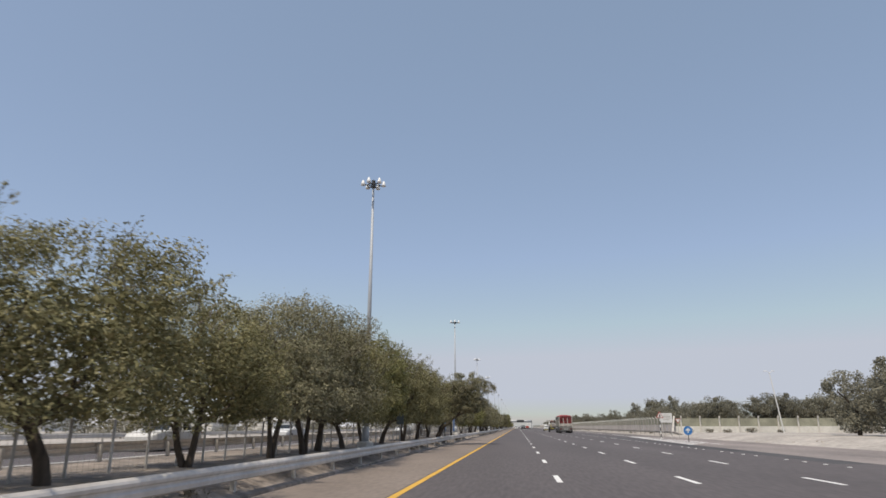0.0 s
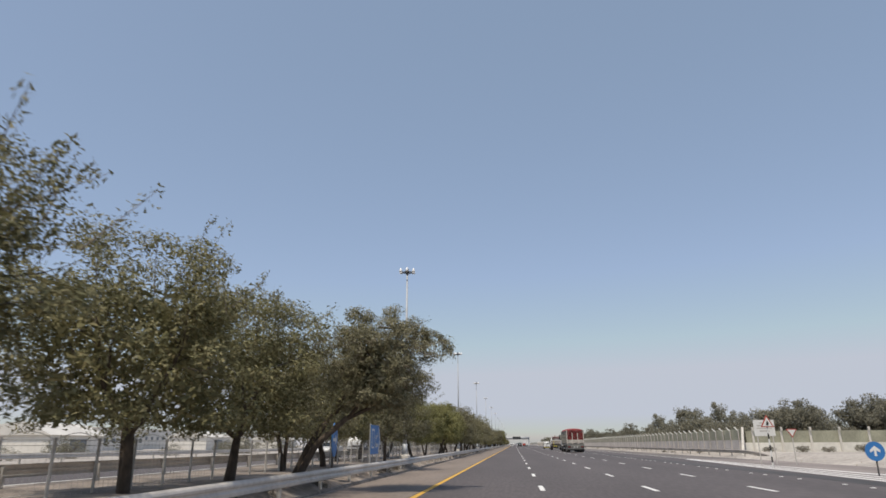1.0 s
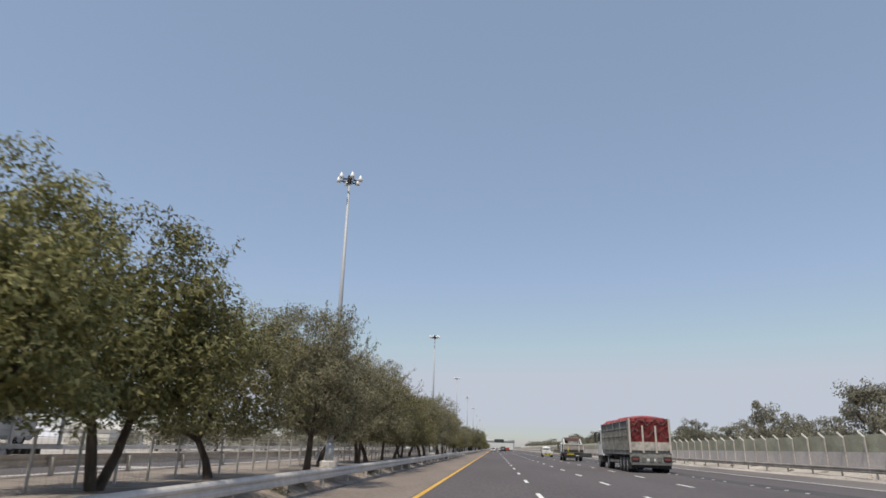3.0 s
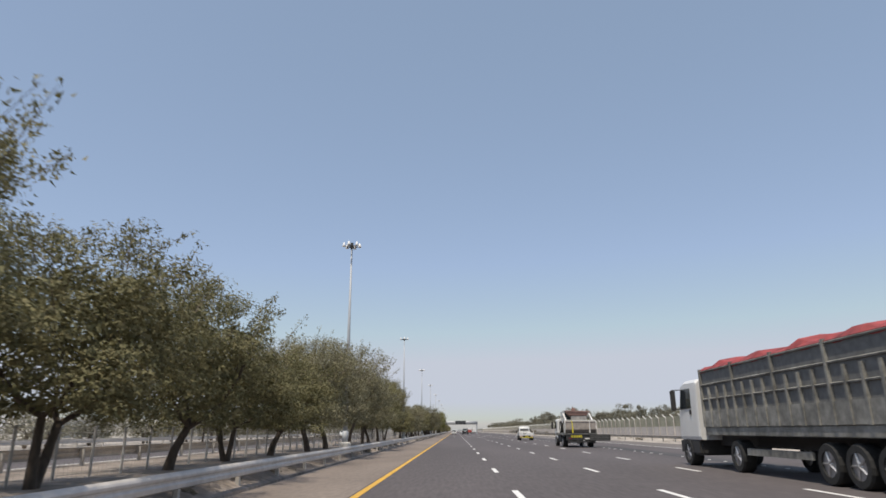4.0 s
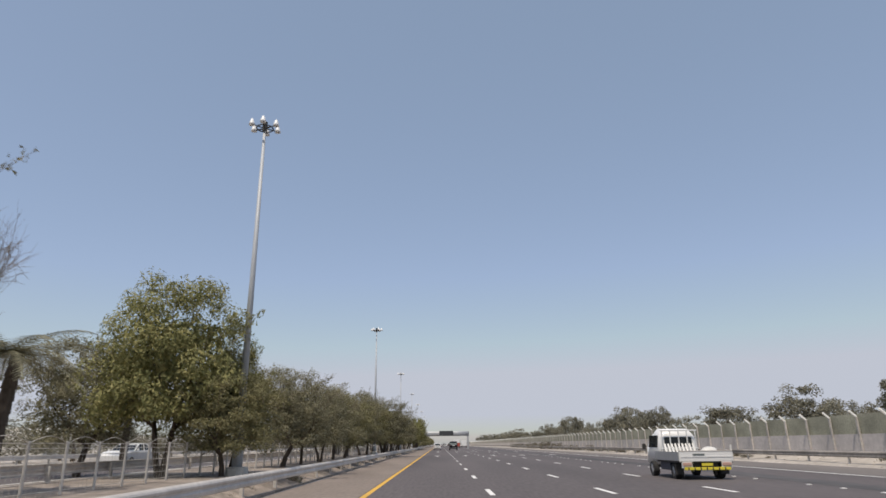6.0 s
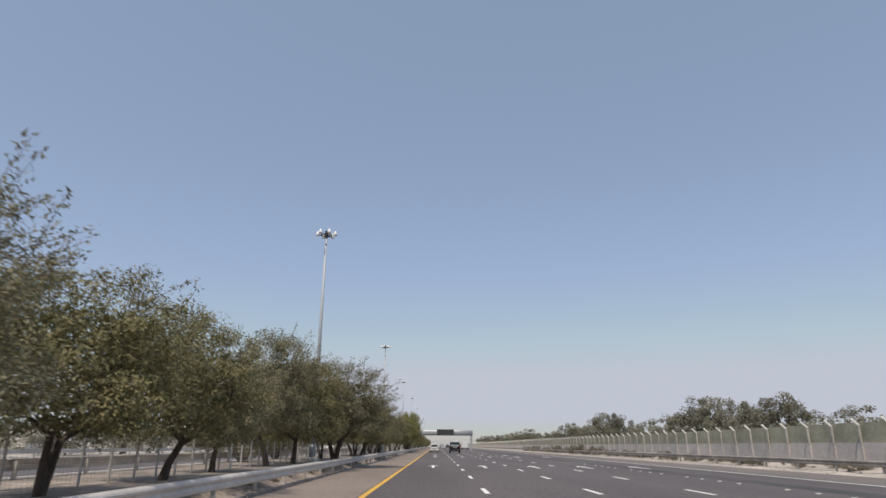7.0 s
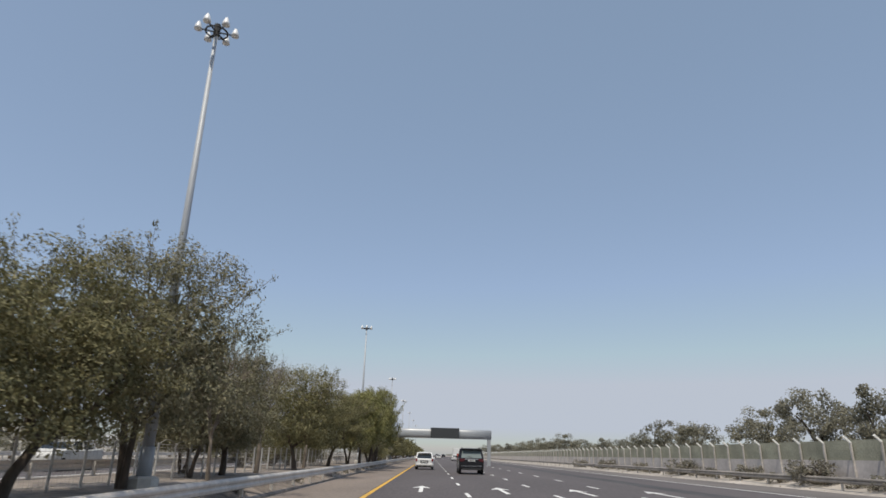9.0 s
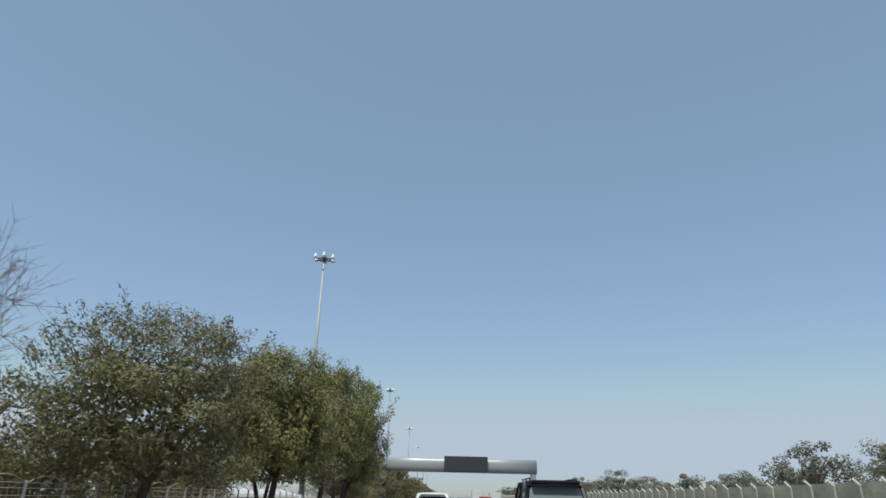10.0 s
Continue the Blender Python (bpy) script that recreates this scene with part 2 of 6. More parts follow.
# ---- trees ----
rng = np.random.default_rng(7)


def bent_limb(bm, points, radii, sides=9):
    """A smooth tapered limb through the points, its rings shared from piece to piece."""
    rings = []
    for k, (p, r) in enumerate(zip(points, radii)):
        d = (points[min(k + 1, len(points) - 1)] - points[max(k - 1, 0)]).normalized()
        e = Vector((1, 0, 0))
        e = (e - d * e.dot(d)).normalized()
        f = d.cross(e)
        rings.append([bm.verts.new(p + (e * math.cos(2 * math.pi * i / sides) + f * math.sin(2 * math.pi * i / sides)) * r * (1 + 0.10 * math.sin(i * 2.3 + k))) for i in range(sides)])
    for lower, upper in zip(rings, rings[1:]):
        for i in range(sides):
            bm.faces.new((lower[i], lower[(i + 1) % sides], upper[(i + 1) % sides], upper[i]))
    bm.faces.new(rings[-1])


def branch(bm, p, d, length, r, depth, tips, spread, droop):
    """A limb in three bent pieces; forks until depth runs out."""
    p, d = Vector(p), Vector(d).normalized()
    for i in range(3):
        bend = Vector(rng.normal(0, 0.16, 3))
        d = (d + bend + Vector((0, 0, 0.10 - droop))).normalized()
        q = p + d * (length / 3)
        tube(bm, p, q, r, r * 0.82, 6 if r > 0.06 else (4 if r > 0.03 else 3))
        p, r = q, r * 0.82
        if depth and i:
            side = Vector(rng.normal(0, 1, 3))
            side = (side - d * side.dot(d)).normalized()
            branch(bm, p, d * 0.75 + side * spread, length * 0.62, r * 0.62, depth - 1, tips, spread, droop)
    tips.append((p.copy(), d.copy()))
    if depth:
        branch(bm, p, d, length * 0.7, r * 0.85, depth - 1, tips, spread, droop)


def leaf_mesh(name, centres, dirs, size, mat, parent, aspect=3.0, label="", skin=None):
    """One mesh of many small pointed leaves. skin: the way each leaf's face turns; else leaves turn at random."""
    n = len(centres)
    c = np.asarray(centres)
    d = np.asarray(dirs) + rng.normal(0, 0.55, (n, 3))
    if skin is not None:
        u = np.asarray(skin) + rng.normal(0, 0.42, (n, 3))
        u /= np.linalg.norm(u, axis=1)[:, None]
        d -= (d * u).sum(1)[:, None] * u
    d /= np.linalg.norm(d, axis=1)[:, None]
    if skin is None:
        u = rng.normal(0, 1, (n, 3))
        u -= (u * d).sum(1)[:, None] * d
        u /= np.linalg.norm(u, axis=1)[:, None]
    s = np.cross(u, d)
    ln = (size * rng.uniform(0.6, 1.35, n))[:, None]
    w = ln / aspect
    v = np.stack([c + d * ln * 0.5, c - d * ln * 0.5 + s * w * 0.5 + u * w * 0.2, c - d * ln * 0.4 - s * w * 0.5], 1).reshape(-1, 3)
    me = bpy.data.meshes.new(name)
    me.vertices.add(3 * n)
    me.vertices.foreach_set("co", v.ravel())
    me.loops.add(3 * n)
    me.loops.foreach_set("vertex_index", np.arange(3 * n))
    me.polygons.add(n)
    me.polygons.foreach_set("loop_start", np.arange(n) * 3)
    me.materials.append(mat)
    me.update(calc_edges=True)
    me.validate()
    ob = new(name, me)
    ob.parent = parent
    if label:
        ob["label"] = label
    return ob


def make_tree(label, height, spread_r, crown_base, leaves, size, mat, lean=0.0, stems=2, wisps=14, droop=0.0, density=1.0, flat=0.72, reach=0.0):
    """A roadside tree: a short trunk that forks into bent limbs, and a crown of leaf clumps with gaps and wispy tops."""
    t = thing("tree", (0, 0, 0), label, "tree", "roadside tree row")
    bm = bmesh.new()
    tips = []
    # one leaning trunk that forks under the crown, or two or three stems that part at the ground
    foot = [Vector((0, 0, -0.3))]
    if stems == 1:
        a = rng.uniform(0, 6.28)
        sway = Vector((math.cos(a), math.sin(a), 0)) * 0.48 + Vector((lean * 0.5, 0, 0))
        knee, fork = Vector((0.03, 0, crown_base * 0.45)) + sway * 0.30, Vector((0, 0, crown_base * 0.95)) + sway
        stem = bmesh.new()
        bent_limb(stem, [foot[0], Vector((0, 0, 0.15)), knee, fork], [0.22, 0.155, 0.128, 0.105])
        part("trunk", stem, BARK, t, smooth=True)
        starts = [(fork, 0.085, a + 2.1 * k) for k in range(3)]
    else:
        starts = []
        turn = rng.uniform(0, 6.28)
        for k in range(stems):
            a = turn + 2 * math.pi * k / stems + rng.uniform(-0.4, 0.4)
            way = Vector((math.cos(a), math.sin(a), 0))
            out = rng.uniform(0.25, 0.55)
            thick = rng.uniform(0.072, 0.105)
            fork = way * out + Vector((lean * 0.8, 0, crown_base * rng.uniform(0.85, 1.1)))
            mid = way * out * rng.uniform(0.35, 0.75) + Vector((lean * 0.3, 0, crown_base * 0.5))
            stem = bmesh.new()
            bent_limb(stem, [foot[0] + way * 0.05, way * 0.09 + Vector((0, 0, 0.12)), mid, fork], [thick * 1.7, thick * 1.3, thick * 1.08, thick * 0.9])
            part("trunk", stem, BARK, t, smooth=True)
            starts += [(fork, thick * 0.68, a + 1.7 * e) for e in (-0.5, 0.5)]
    for fork, limb_r, a in starts:
        out = spread_r * rng.uniform(0.14, 0.28)
        end = fork + Vector((math.cos(a) * out + lean * 0.6, math.sin(a) * out, crown_base * rng.uniform(0.30, 0.55)))
        mid = fork.lerp(end, 0.5) + Vector((math.cos(a), math.sin(a), -0.4)) * 0.10
        bent_limb(bm, [fork - Vector((0, 0, 0.05)), mid, end], [limb_r, limb_r * 0.9, limb_r * 0.78])
        for k in range(2):
            b = a + (k - 0.5) * 1.4 + rng.uniform(-0.3, 0.3)
            branch(bm, end, (math.cos(b) * 0.8, math.sin(b) * 0.8, 0.95), (height - crown_base) * 0.28, limb_r * 0.62, 2, tips, 0.75, droop)
    # leaf clumps lie near the skin of a lumpy dome, with gaps where the noise is low
    top = height - crown_base
    clumps = []

    def dome(f):
        return spread_r * (0.80 + 0.8 * f if f < 0.25 else math.sqrt(max(0.02, 1 - ((f - 0.25) / 0.80) ** 2)))

    while len(clumps) < int(170 * density):
        f = rng.uniform(0.0, 0.94)
        a = rng.uniform(0, 2 * math.pi)
        lump = 1 + 0.34 * noise.noise((math.cos(a) * 1.5 + lean * 50, math.sin(a) * 1.5, f * 3.0 + height * spread_r + leaves * 0.01))
        rad = dome(f) * lump * rng.uniform(0.18, 1.0) ** 0.5 * 0.94
        q = Vector((math.cos(a) * rad + lean * 1.5, math.sin(a) * rad, crown_base + top * f * (1 + 0.16 * (lump - 1))))
        if noise.noise(q * 0.8) < -0.30:
            continue
        clumps.append((q, rng.uniform(0.09, 0.20) * spread_r))
    for p, d in tips:
        if crown_base * 0.9 < p.z < height and math.hypot(p.x - lean * 1.5, p.y) < spread_r * 1.1 and rng.random() < 0.35:
            clumps.append((p, rng.uniform(0.10, 0.18) * spread_r))
    # a long limb carries drooping foliage out over the verge
    hang = []
    if reach:
        limb = [Vector((lean * 1.5 + reach * u, 0.35 * u, crown_base + top * (0.80 - 0.14 * u * u))) for u in (0, 0.25, 0.5, 0.75, 1.0)]
        for u in range(4):
            tube(bm, limb[u], limb[u + 1], 0.05 - 0.011 * u, 0.039 - 0.011 * u, 6)
        for _ in range(34):
            u = rng.uniform(0.30, 1.0) * 4
            q = limb[min(3, int(u))].lerp(limb[min(3, int(u)) + 1], u - min(3, int(u))) + Vector(rng.normal(0, 1, 3)) * 0.24 * (1.12 - u / 4)
            clumps.append((q, rng.uniform(0.08, 0.15) * spread_r * (1.15 - 0.19 * u)))
            hang.append(q)
    share = sum(c[1] ** 2 for c in clumps)
    middle = np.array([lean * 1.5, 0, crown_base + top * 0.35])
    cs, ds, sk = [], [], []
    for q, r in clumps:
        k = int(leaves * r * r / share)
        v = rng.normal(0, 1, (k, 3))
        v /= np.linalg.norm(v, axis=1)[:, None]
        rad = r * rng.uniform(0.15, 1.0, k) ** 0.5
        out = np.array(q) - middle
        out /= np.linalg.norm(out) + 0.01
        w = v * np.array([1.0, 1.0, flat])
        cs.append(np.array(q) + w * rad[:, None])
        ds.append(rng.normal(0, 0.8, (k, 3)) + v * 0.4 + np.array([0, 0, -0.25 - droop * 3]))
        sk.append(v * 0.55 + out * 0.35 + np.array([0, 0, 0.40]))
    part("branch_growth", bm, BARK, t, smooth=True)["kind"] = "stuff"
    bw = bmesh.new()
    for q in hang:
        k = 70
        ln = rng.uniform(0.35, 0.85)
        f = rng.uniform(0.0, 1.0, k)
        cs.append(np.array(q)[None] + np.outer(f, (rng.normal(0.08, 0.15), rng.normal(0, 0.15), -ln)) + rng.normal(0, 1, (k, 3)) * (0.10 - 0.06 * f)[:, None])
        ds.append(np.tile((0.1, 0.0, -1.0), (k, 1)))
        sk.append(rng.normal(0, 1, (k, 3)))
    for _ in range(wisps):
        a = rng.uniform(0, 2 * math.pi)
        rad = spread_r * math.sqrt(rng.uniform(0, 0.8))
        p0 = Vector((math.cos(a) * rad + lean * 1.5, math.sin(a) * rad, crown_base + top * (0.75 - 0.32 * (rad / spread_r) ** 2)))
        d = Vector((math.cos(a) * 0.55, math.sin(a) * 0.55, 0.85 - droop * 3)) + Vector(rng.normal(0, 0.3, 3))
        ln = top * rng.uniform(0.12, 0.36)
        p1 = p0 + d.normalized() * ln
        tube(bw, p0, p1, 0.012, 0.004, 4)
        k = 60
        f = rng.uniform(0.1, 1.05, k)
        cs.append(np.array(p0)[None] + np.outer(f, np.array(p1 - p0)) + rng.normal(0, 1, (k, 3)) * (0.13 - 0.07 * f)[:, None])
        ds.append(np.tile(np.array(d), (k, 1)))
        sk.append(rng.normal(0, 1, (k, 3)))
    part("twig_growth", bw, TWIG, t)["kind"] = "stuff"
    # broad leaf sprays deep in the heart of the crown keep it dense and shady
    sizes = [np.full(sum(len(c) for c in cs), size)]
    k = leaves // 8
    f, a = rng.uniform(0.02, 0.66, k), rng.uniform(0, 2 * math.pi, k)
    rad = np.array([dome(q) for q in f]) * np.sqrt(rng.uniform(0.0, 0.42, k))
    cs.append(np.stack([np.cos(a) * rad + lean * 1.5, np.sin(a) * rad, crown_base + top * f], 1))
    ds.append(rng.normal(0, 1, (k, 3)))
    sk.append(rng.normal(0, 1, (k, 3)))
    sizes.append(np.full(k, 0.24 * density))
    leaf_mesh("crown", np.concatenate(cs), np.concatenate(ds), np.concatenate(sizes), mat, t, 2.3, skin=np.concatenate(sk))
    return t


def make_bush(label, height, width, leaves, size, mat, name="shrub", category="shrub", group="shrubs on the verge"):
    t = thing(name, (0, 0, 0), label, category, group)
    bm = bmesh.new()
    for k in range(5):
        a = k * 1.257 + rng.uniform(-0.4, 0.4)
        bend = (math.cos(a) * height * 0.16, math.sin(a) * height * 0.16, height * 0.3)
        tube(bm, (0, 0, -0.1), bend, 0.035 * width, 0.026 * width, 5)
        for e in (-0.5, 0.5):
            tube(bm, bend, (math.cos(a + e) * height * 0.34, math.sin(a + e) * height * 0.34, height * rng.uniform(0.55, 0.75)), 0.024 * width, 0.008 * width, 4)
    part("stem", bm, TWIG, t)
    cs, ds = [], []
    for k in range(22):
        p = rng.uniform(-1, 1, 3)
        q = np.array([p[0] * width * 0.4, p[1] * width * 0.4, height * (0.45 + 0.33 * p[2] * (1 - 0.5 * (p[0] ** 2 + p[1] ** 2)))])
        v = rng.normal(0, 1, (leaves // 22, 3))
        v /= np.linalg.norm(v, axis=1)[:, None]
        cs.append(q + v * (rng.uniform(0.5, 1, leaves // 22) ** 0.5)[:, None] * rng.uniform(0.16, 0.30) * min(width, height * 1.4))
        ds.append(v)
    leaf_mesh("crown", np.concatenate(cs), np.concatenate(ds), size, mat, t)
    return t


def far_canopy(label, height, width, leaves, size, group="trees behind the fence"):
    """A lower-detail tree for behind the fence, with trunk, limbs and clumped crown."""
    t = thing("tree", (0, 0, 0), label, "tree", group)
    bm = bmesh.new()
    tips = []
    stem = bmesh.new()
    tube(stem, (0, 0, -0.4), (0.1, 0, height * 0.35), 0.22, 0.15, 7)
    part("trunk", stem, BARK, t)
    for k in range(4):
        a = k * 1.6 + rng.uniform(-0.3, 0.3)
        branch(bm, (0.1, 0, height * 0.33), (math.cos(a) * 0.8, math.sin(a) * 0.8, 1), height * 0.40, 0.09, 0, tips, 0.7, 0.0)
    part("branch_growth", bm, BARK, t)["kind"] = "stuff"
    cs, ds, sk = [], [], []
    n = 60
    for k in range(n):
        while True:
            p = rng.uniform(-1, 1, 3)
            if p[0] ** 2 + p[1] ** 2 + p[2] ** 2 < 1:
                break
        q = np.array([p[0] * width * 0.48, p[1] * width * 0.48, height * (0.50 + 0.43 * p[2])])
        m = leaves // n
        v = rng.normal(0, 1, (m, 3))
        v /= np.linalg.norm(v, axis=1)[:, None]
        cs.append(q + v * (rng.uniform(0.2, 1, m) ** 0.5)[:, None] * rng.uniform(0.07, 0.16) * width * np.array([1, 1, 0.8]))
        ds.append(rng.normal(0, 1, (m, 3)))
        sk.append(v * 0.6 + np.array([0, 0, 0.4]))
    leaf_mesh("crown", np.concatenate(cs), np.concatenate(ds), size, LEAF_FAR, t, 1.6, skin=np.concatenate(sk))
    return t


def make_bare(label):
    t = thing("bare_tree", (0, 0, 0), label, "tree", "roadside tree row")
    bm = bmesh.new()
    tips = []
    stem = bmesh.new()
    bent_limb(stem, [Vector((0, 0, -0.2)), Vector((0.05, 0.05, 0.9)), Vector((0.02, 0.10, 1.75))], [0.115, 0.085, 0.06])
    part("trunk", stem, TWIG, t, smooth=True)
    for k in range(6):
        a = k * 1.05 + rng.uniform(-0.3, 0.3)
        branch(bm, (0.03, 0.08, 1.3 + 0.08 * k), (math.cos(a) * 0.55, math.sin(a) * 0.55, 1.2), 1.45, 0.042, 2, tips, 0.55, 0.0)
    for p, d in list(tips):
        for _ in range(4):
            q = p + (d + Vector(rng.normal(0, 0.40, 3))).normalized() * rng.uniform(0.35, 0.85)
            tube(bm, p, q, 0.008, 0.004, 3)
            for _ in range(3):
                m = p.lerp(q, rng.uniform(0.4, 1.0))
                tube(bm, m, m + (q - p).normalized() * 0.22 + Vector(rng.normal(0, 0.16, 3)), 0.005, 0.002, 3)
    part("branch_growth", bm, TWIG, t)["kind"] = "stuff"
    return t


def make_palm(label):
    t = thing("palm_tree", (0, 0, 0), label, "palm tree")
    bm = bmesh.new()
    p = Vector((0, 0, -0.2))
    for i in range(12):
        q = p + Vector((0.02, 0.01, 0.36))
        tube(bm, p, q, 0.23 - 0.003 * i, 0.19 - 0.003 * i, 10)
        p = q
    part("trunk", bm, BARK, t)
    leaf = material("palm_frond", (0.21, 0.20, 0.125), 0.7, island=0.35, through_light=0.2)
    for k in range(26):
        a = k * 2.4
        up = 1.15 - 0.055 * k
        v, f = [], []
        n = 9
        pts = []
        for j in range(n + 1):
            u = j / n
            r = 2.7 * u * (1 - 0.14 * u)
            pts.append(Vector((math.cos(a) * r, math.sin(a) * r, p.z + up * 1.6 * u - 1.25 * u * u)))
        side = Vector((-math.sin(a), math.cos(a), 0))
        for j in range(1, n + 1):
            for e in (-1, 1):
                for h_ in (0.0, 0.33, 0.67):
                    c0 = pts[j - 1].lerp(pts[j], h_)
                    d = (side * e + (pts[j] - pts[j - 1]).normalized() * 0.7 + Vector((0, 0, -0.25))).normalized()
                    w = (pts[j] - pts[j - 1]).normalized() * 0.035
                    b0 = len(v)
                    ln = 0.62 * (1 - 0.5 * j / n)
                    v += [c0 - w, c0 + w, c0 + d * ln]
                    f.append((b0, b0 + 1, b0 + 2))
            b0 = len(v)
            v += [pts[j - 1] - side * 0.02, pts[j - 1] + side * 0.02, pts[j] + side * 0.015, pts[j] - side * 0.015]
            f.append((b0, b0 + 1, b0 + 2, b0 + 3))
        o = mesh_object("frond", v, f, leaf)
        o.parent = t
    return t


OLIVE = "olive-green acacia tree with forked trunk in the dry median"
BRIGHT = "leafy yellow-green tree with rounded crown in the median"
GREYISH = "grey-green feathery ghaf tree with wispy top in the median"
kinds = [
    make_tree(OLIVE, 6.0, 3.4, 1.45, 25500, 0.108, LEAF, stems=1, wisps=50),
    make_tree(OLIVE, 6.0, 3.2, 1.45, 25500, 0.107, LEAF, stems=2, wisps=44, lean=0.14),
    make_tree(GREYISH, 6.0, 3.3, 1.45, 25500, 0.100, LEAF_GREY, stems=2, wisps=54, droop=0.05),
    make_tree(GREYISH, 6.0, 2.9, 1.45, 25000, 0.099, LEAF_GREY, stems=1, wisps=72, lean=-0.10, density=0.9),
    make_tree(BRIGHT, 6.0, 2.7, 1.7, 25000, 0.130, LEAF_YELLOW, stems=1, wisps=10, density=1.1, flat=0.95),
    make_tree(BRIGHT, 6.0, 2.9, 1.6, 25000, 0.130, LEAF_YELLOW, stems=2, wisps=10, density=1.1, flat=0.95),
    make_tree(OLIVE, 6.0, 3.1, 1.3, 4600, 0.30, LEAF, stems=2, wisps=10),
    make_tree("grey-green tree that leans over the verge with drooping outer branches", 6.0, 1.95, 2.3, 30000, 0.084, LEAF_GREY, stems=2, wisps=110, droop=0.22, lean=1.75, reach=2.7),
    make_bare("leafless grey tree with fine upright twigs in the median"),
    make_palm("date palm with arching dusty fronds beyond the fence"),
    make_tree(GREYISH, 6.0, 3.2, 1.5, 36000, 0.094, LEAF_GREY, stems=3, wisps=80, droop=0.08),
    make_bush("olive-green low spreading tree in the median", 6.0, 5.6, 11000, 0.20, LEAF, "tree", "tree", "roadside tree row"),
]
ACACIA, LEANING_ACACIA, GHAF, SPARSE_GHAF, ROUND_TREE, TWIN_STEM_TREE, DISTANT_TREE, WEEPING_TREE, BARE_TREE, PALM, FINE_GHAF, LOW_TREE = range(12)


def plant(kind, y, x, height, turn, wide):
    """One median tree, scaled to its height; wide stretches its crown."""
    s = height / 6.0
    copy_thing(kinds[kind], pose(x, y, MEDIAN - 0.03, 0, 0, turn) @ Matrix.Diagonal((wide * s ** 0.5, wide * s ** 0.5, s, 1)))


plant(ACACIA, 6.5, -8.6, 4.6, 10, 1)
plant(ACACIA, 12.9, -8.5, 5.0, 40, 1.1)
plant(LEANING_ACACIA, 18.3, -8.6, 4.8, 120, 1.05)
plant(GHAF, 23.5, -8.3, 5.6, 200, 1.0)
plant(GHAF, 26.4, -8.1, 6.1, 10, 1.0)
plant(ACACIA, 29.8, -8.6, 5.7, 75, 1.05)
plant(ACACIA, 33.5, -8.5, 5.3, 300, 0.95)
plant(TWIN_STEM_TREE, 38.3, -8.6, 6.5, 30, 1.0)
plant(ACACIA, 42.8, -8.5, 6.1, 150, 1.05)
plant(LEANING_ACACIA, 50.5, -8.5, 6.3, 260, 1.05)
plant(ACACIA, 55.5, -8.2, 6.0, 80, 1.05)
plant(WEEPING_TREE, 57.2, -6.7, 5.8, 8, 1.0)
plant(GHAF, 62.8, -9.2, 5.6, 20, 1)
plant(ACACIA, 67.9, -9.0, 5.8, 30, 1.05)
plant(GHAF, 75.0, -7.3, 5.7, 220, 0.92)
plant(ROUND_TREE, 78.5, -11.2, 5.7, 310, 1.0)
plant(ROUND_TREE, 84.5, -11.2, 6.9, 60, 1.15)
plant(TWIN_STEM_TREE, 90.0, -10.2, 6.4, 170, 1.1)
plant(ROUND_TREE, 94.4, -8.8, 5.1, 250, 1.0)
plant(TWIN_STEM_TREE, 100.8, -8.4, 4.9, 15, 0.85)
plant(ROUND_TREE, 106.5, -7.6, 5.6, 90, 0.95)
plant(TWIN_STEM_TREE, 112.3, -7.9, 5.3, 130, 0.95)
plant(TWIN_STEM_TREE, 117.4, -8.4, 6.1, 210, 1.0)
plant(ACACIA, 123, -8.5, 5.2, 340, 0.95)
plant(SPARSE_GHAF, 128.3, -7.1, 6.5, 70, 0.85)
plant(SPARSE_GHAF, 135.5, -8.6, 6.0, 160, 1.0)
plant(GHAF, 142.5, -8.2, 6.3, 250, 1.0)
plant(ACACIA, 146, -8.4, 5.9, 330, 1.0)
plant(LEANING_ACACIA, 152, -8.4, 5.8, 50, 1.0)
plant(ACACIA, 158, -8.4, 5.8, 145, 1.0)
plant(LEANING_ACACIA, 163.5, -8.7, 5.1, 100, 1.08)
plant(ACACIA, 169, -8.6, 4.9, 190, 1.1)
plant(SPARSE_GHAF, 174.6, -8.2, 6.4, 280, 1.1)
plant(SPARSE_GHAF, 180, -8.3, 6.3, 20, 1.1)
plant(GHAF, 188.8, -8.4, 7.7, 110, 1.02)
plant(GHAF, 196, -8.3, 6.0, 200, 1.0)
plant(ACACIA, 201.5, -8.5, 6.0, 290, 1.0)
plant(ACACIA, 208, -8.4, 6.7, 35, 0.95)
plant(GHAF, 215.8, -8.6, 6.7, 125, 0.9)
plant(BARE_TREE, 223.6, -10.6, 7.6, 30, 0.72)
plant(ACACIA, 234.6, -8.3, 3.9, 45, 0.92)
plant(TWIN_STEM_TREE, 234.4, -10.5, 7.6, 305, 0.94)
plant(SPARSE_GHAF, 236, -14.4, 5.6, 100, 1.0)
plant(ROUND_TREE, 236.5, -8.6, 5.4, 80, 0.6)
plant(SPARSE_GHAF, 244, -8.3, 5.2, 135, 1.0)
plant(GHAF, 249, -8.4, 4.7, 225, 0.95)
plant(GHAF, 254.5, -8.3, 5.2, 315, 1.0)
plant(LEANING_ACACIA, 260.5, -8.4, 5.2, 55, 1.0)
plant(ACACIA, 266.5, -8.4, 5.2, 145, 1.0)
plant(SPARSE_GHAF, 272.5, -9.0, 4.4, 235, 0.95)
plant(SPARSE_GHAF, 279.4, -8.7, 6.8, 325, 0.92)
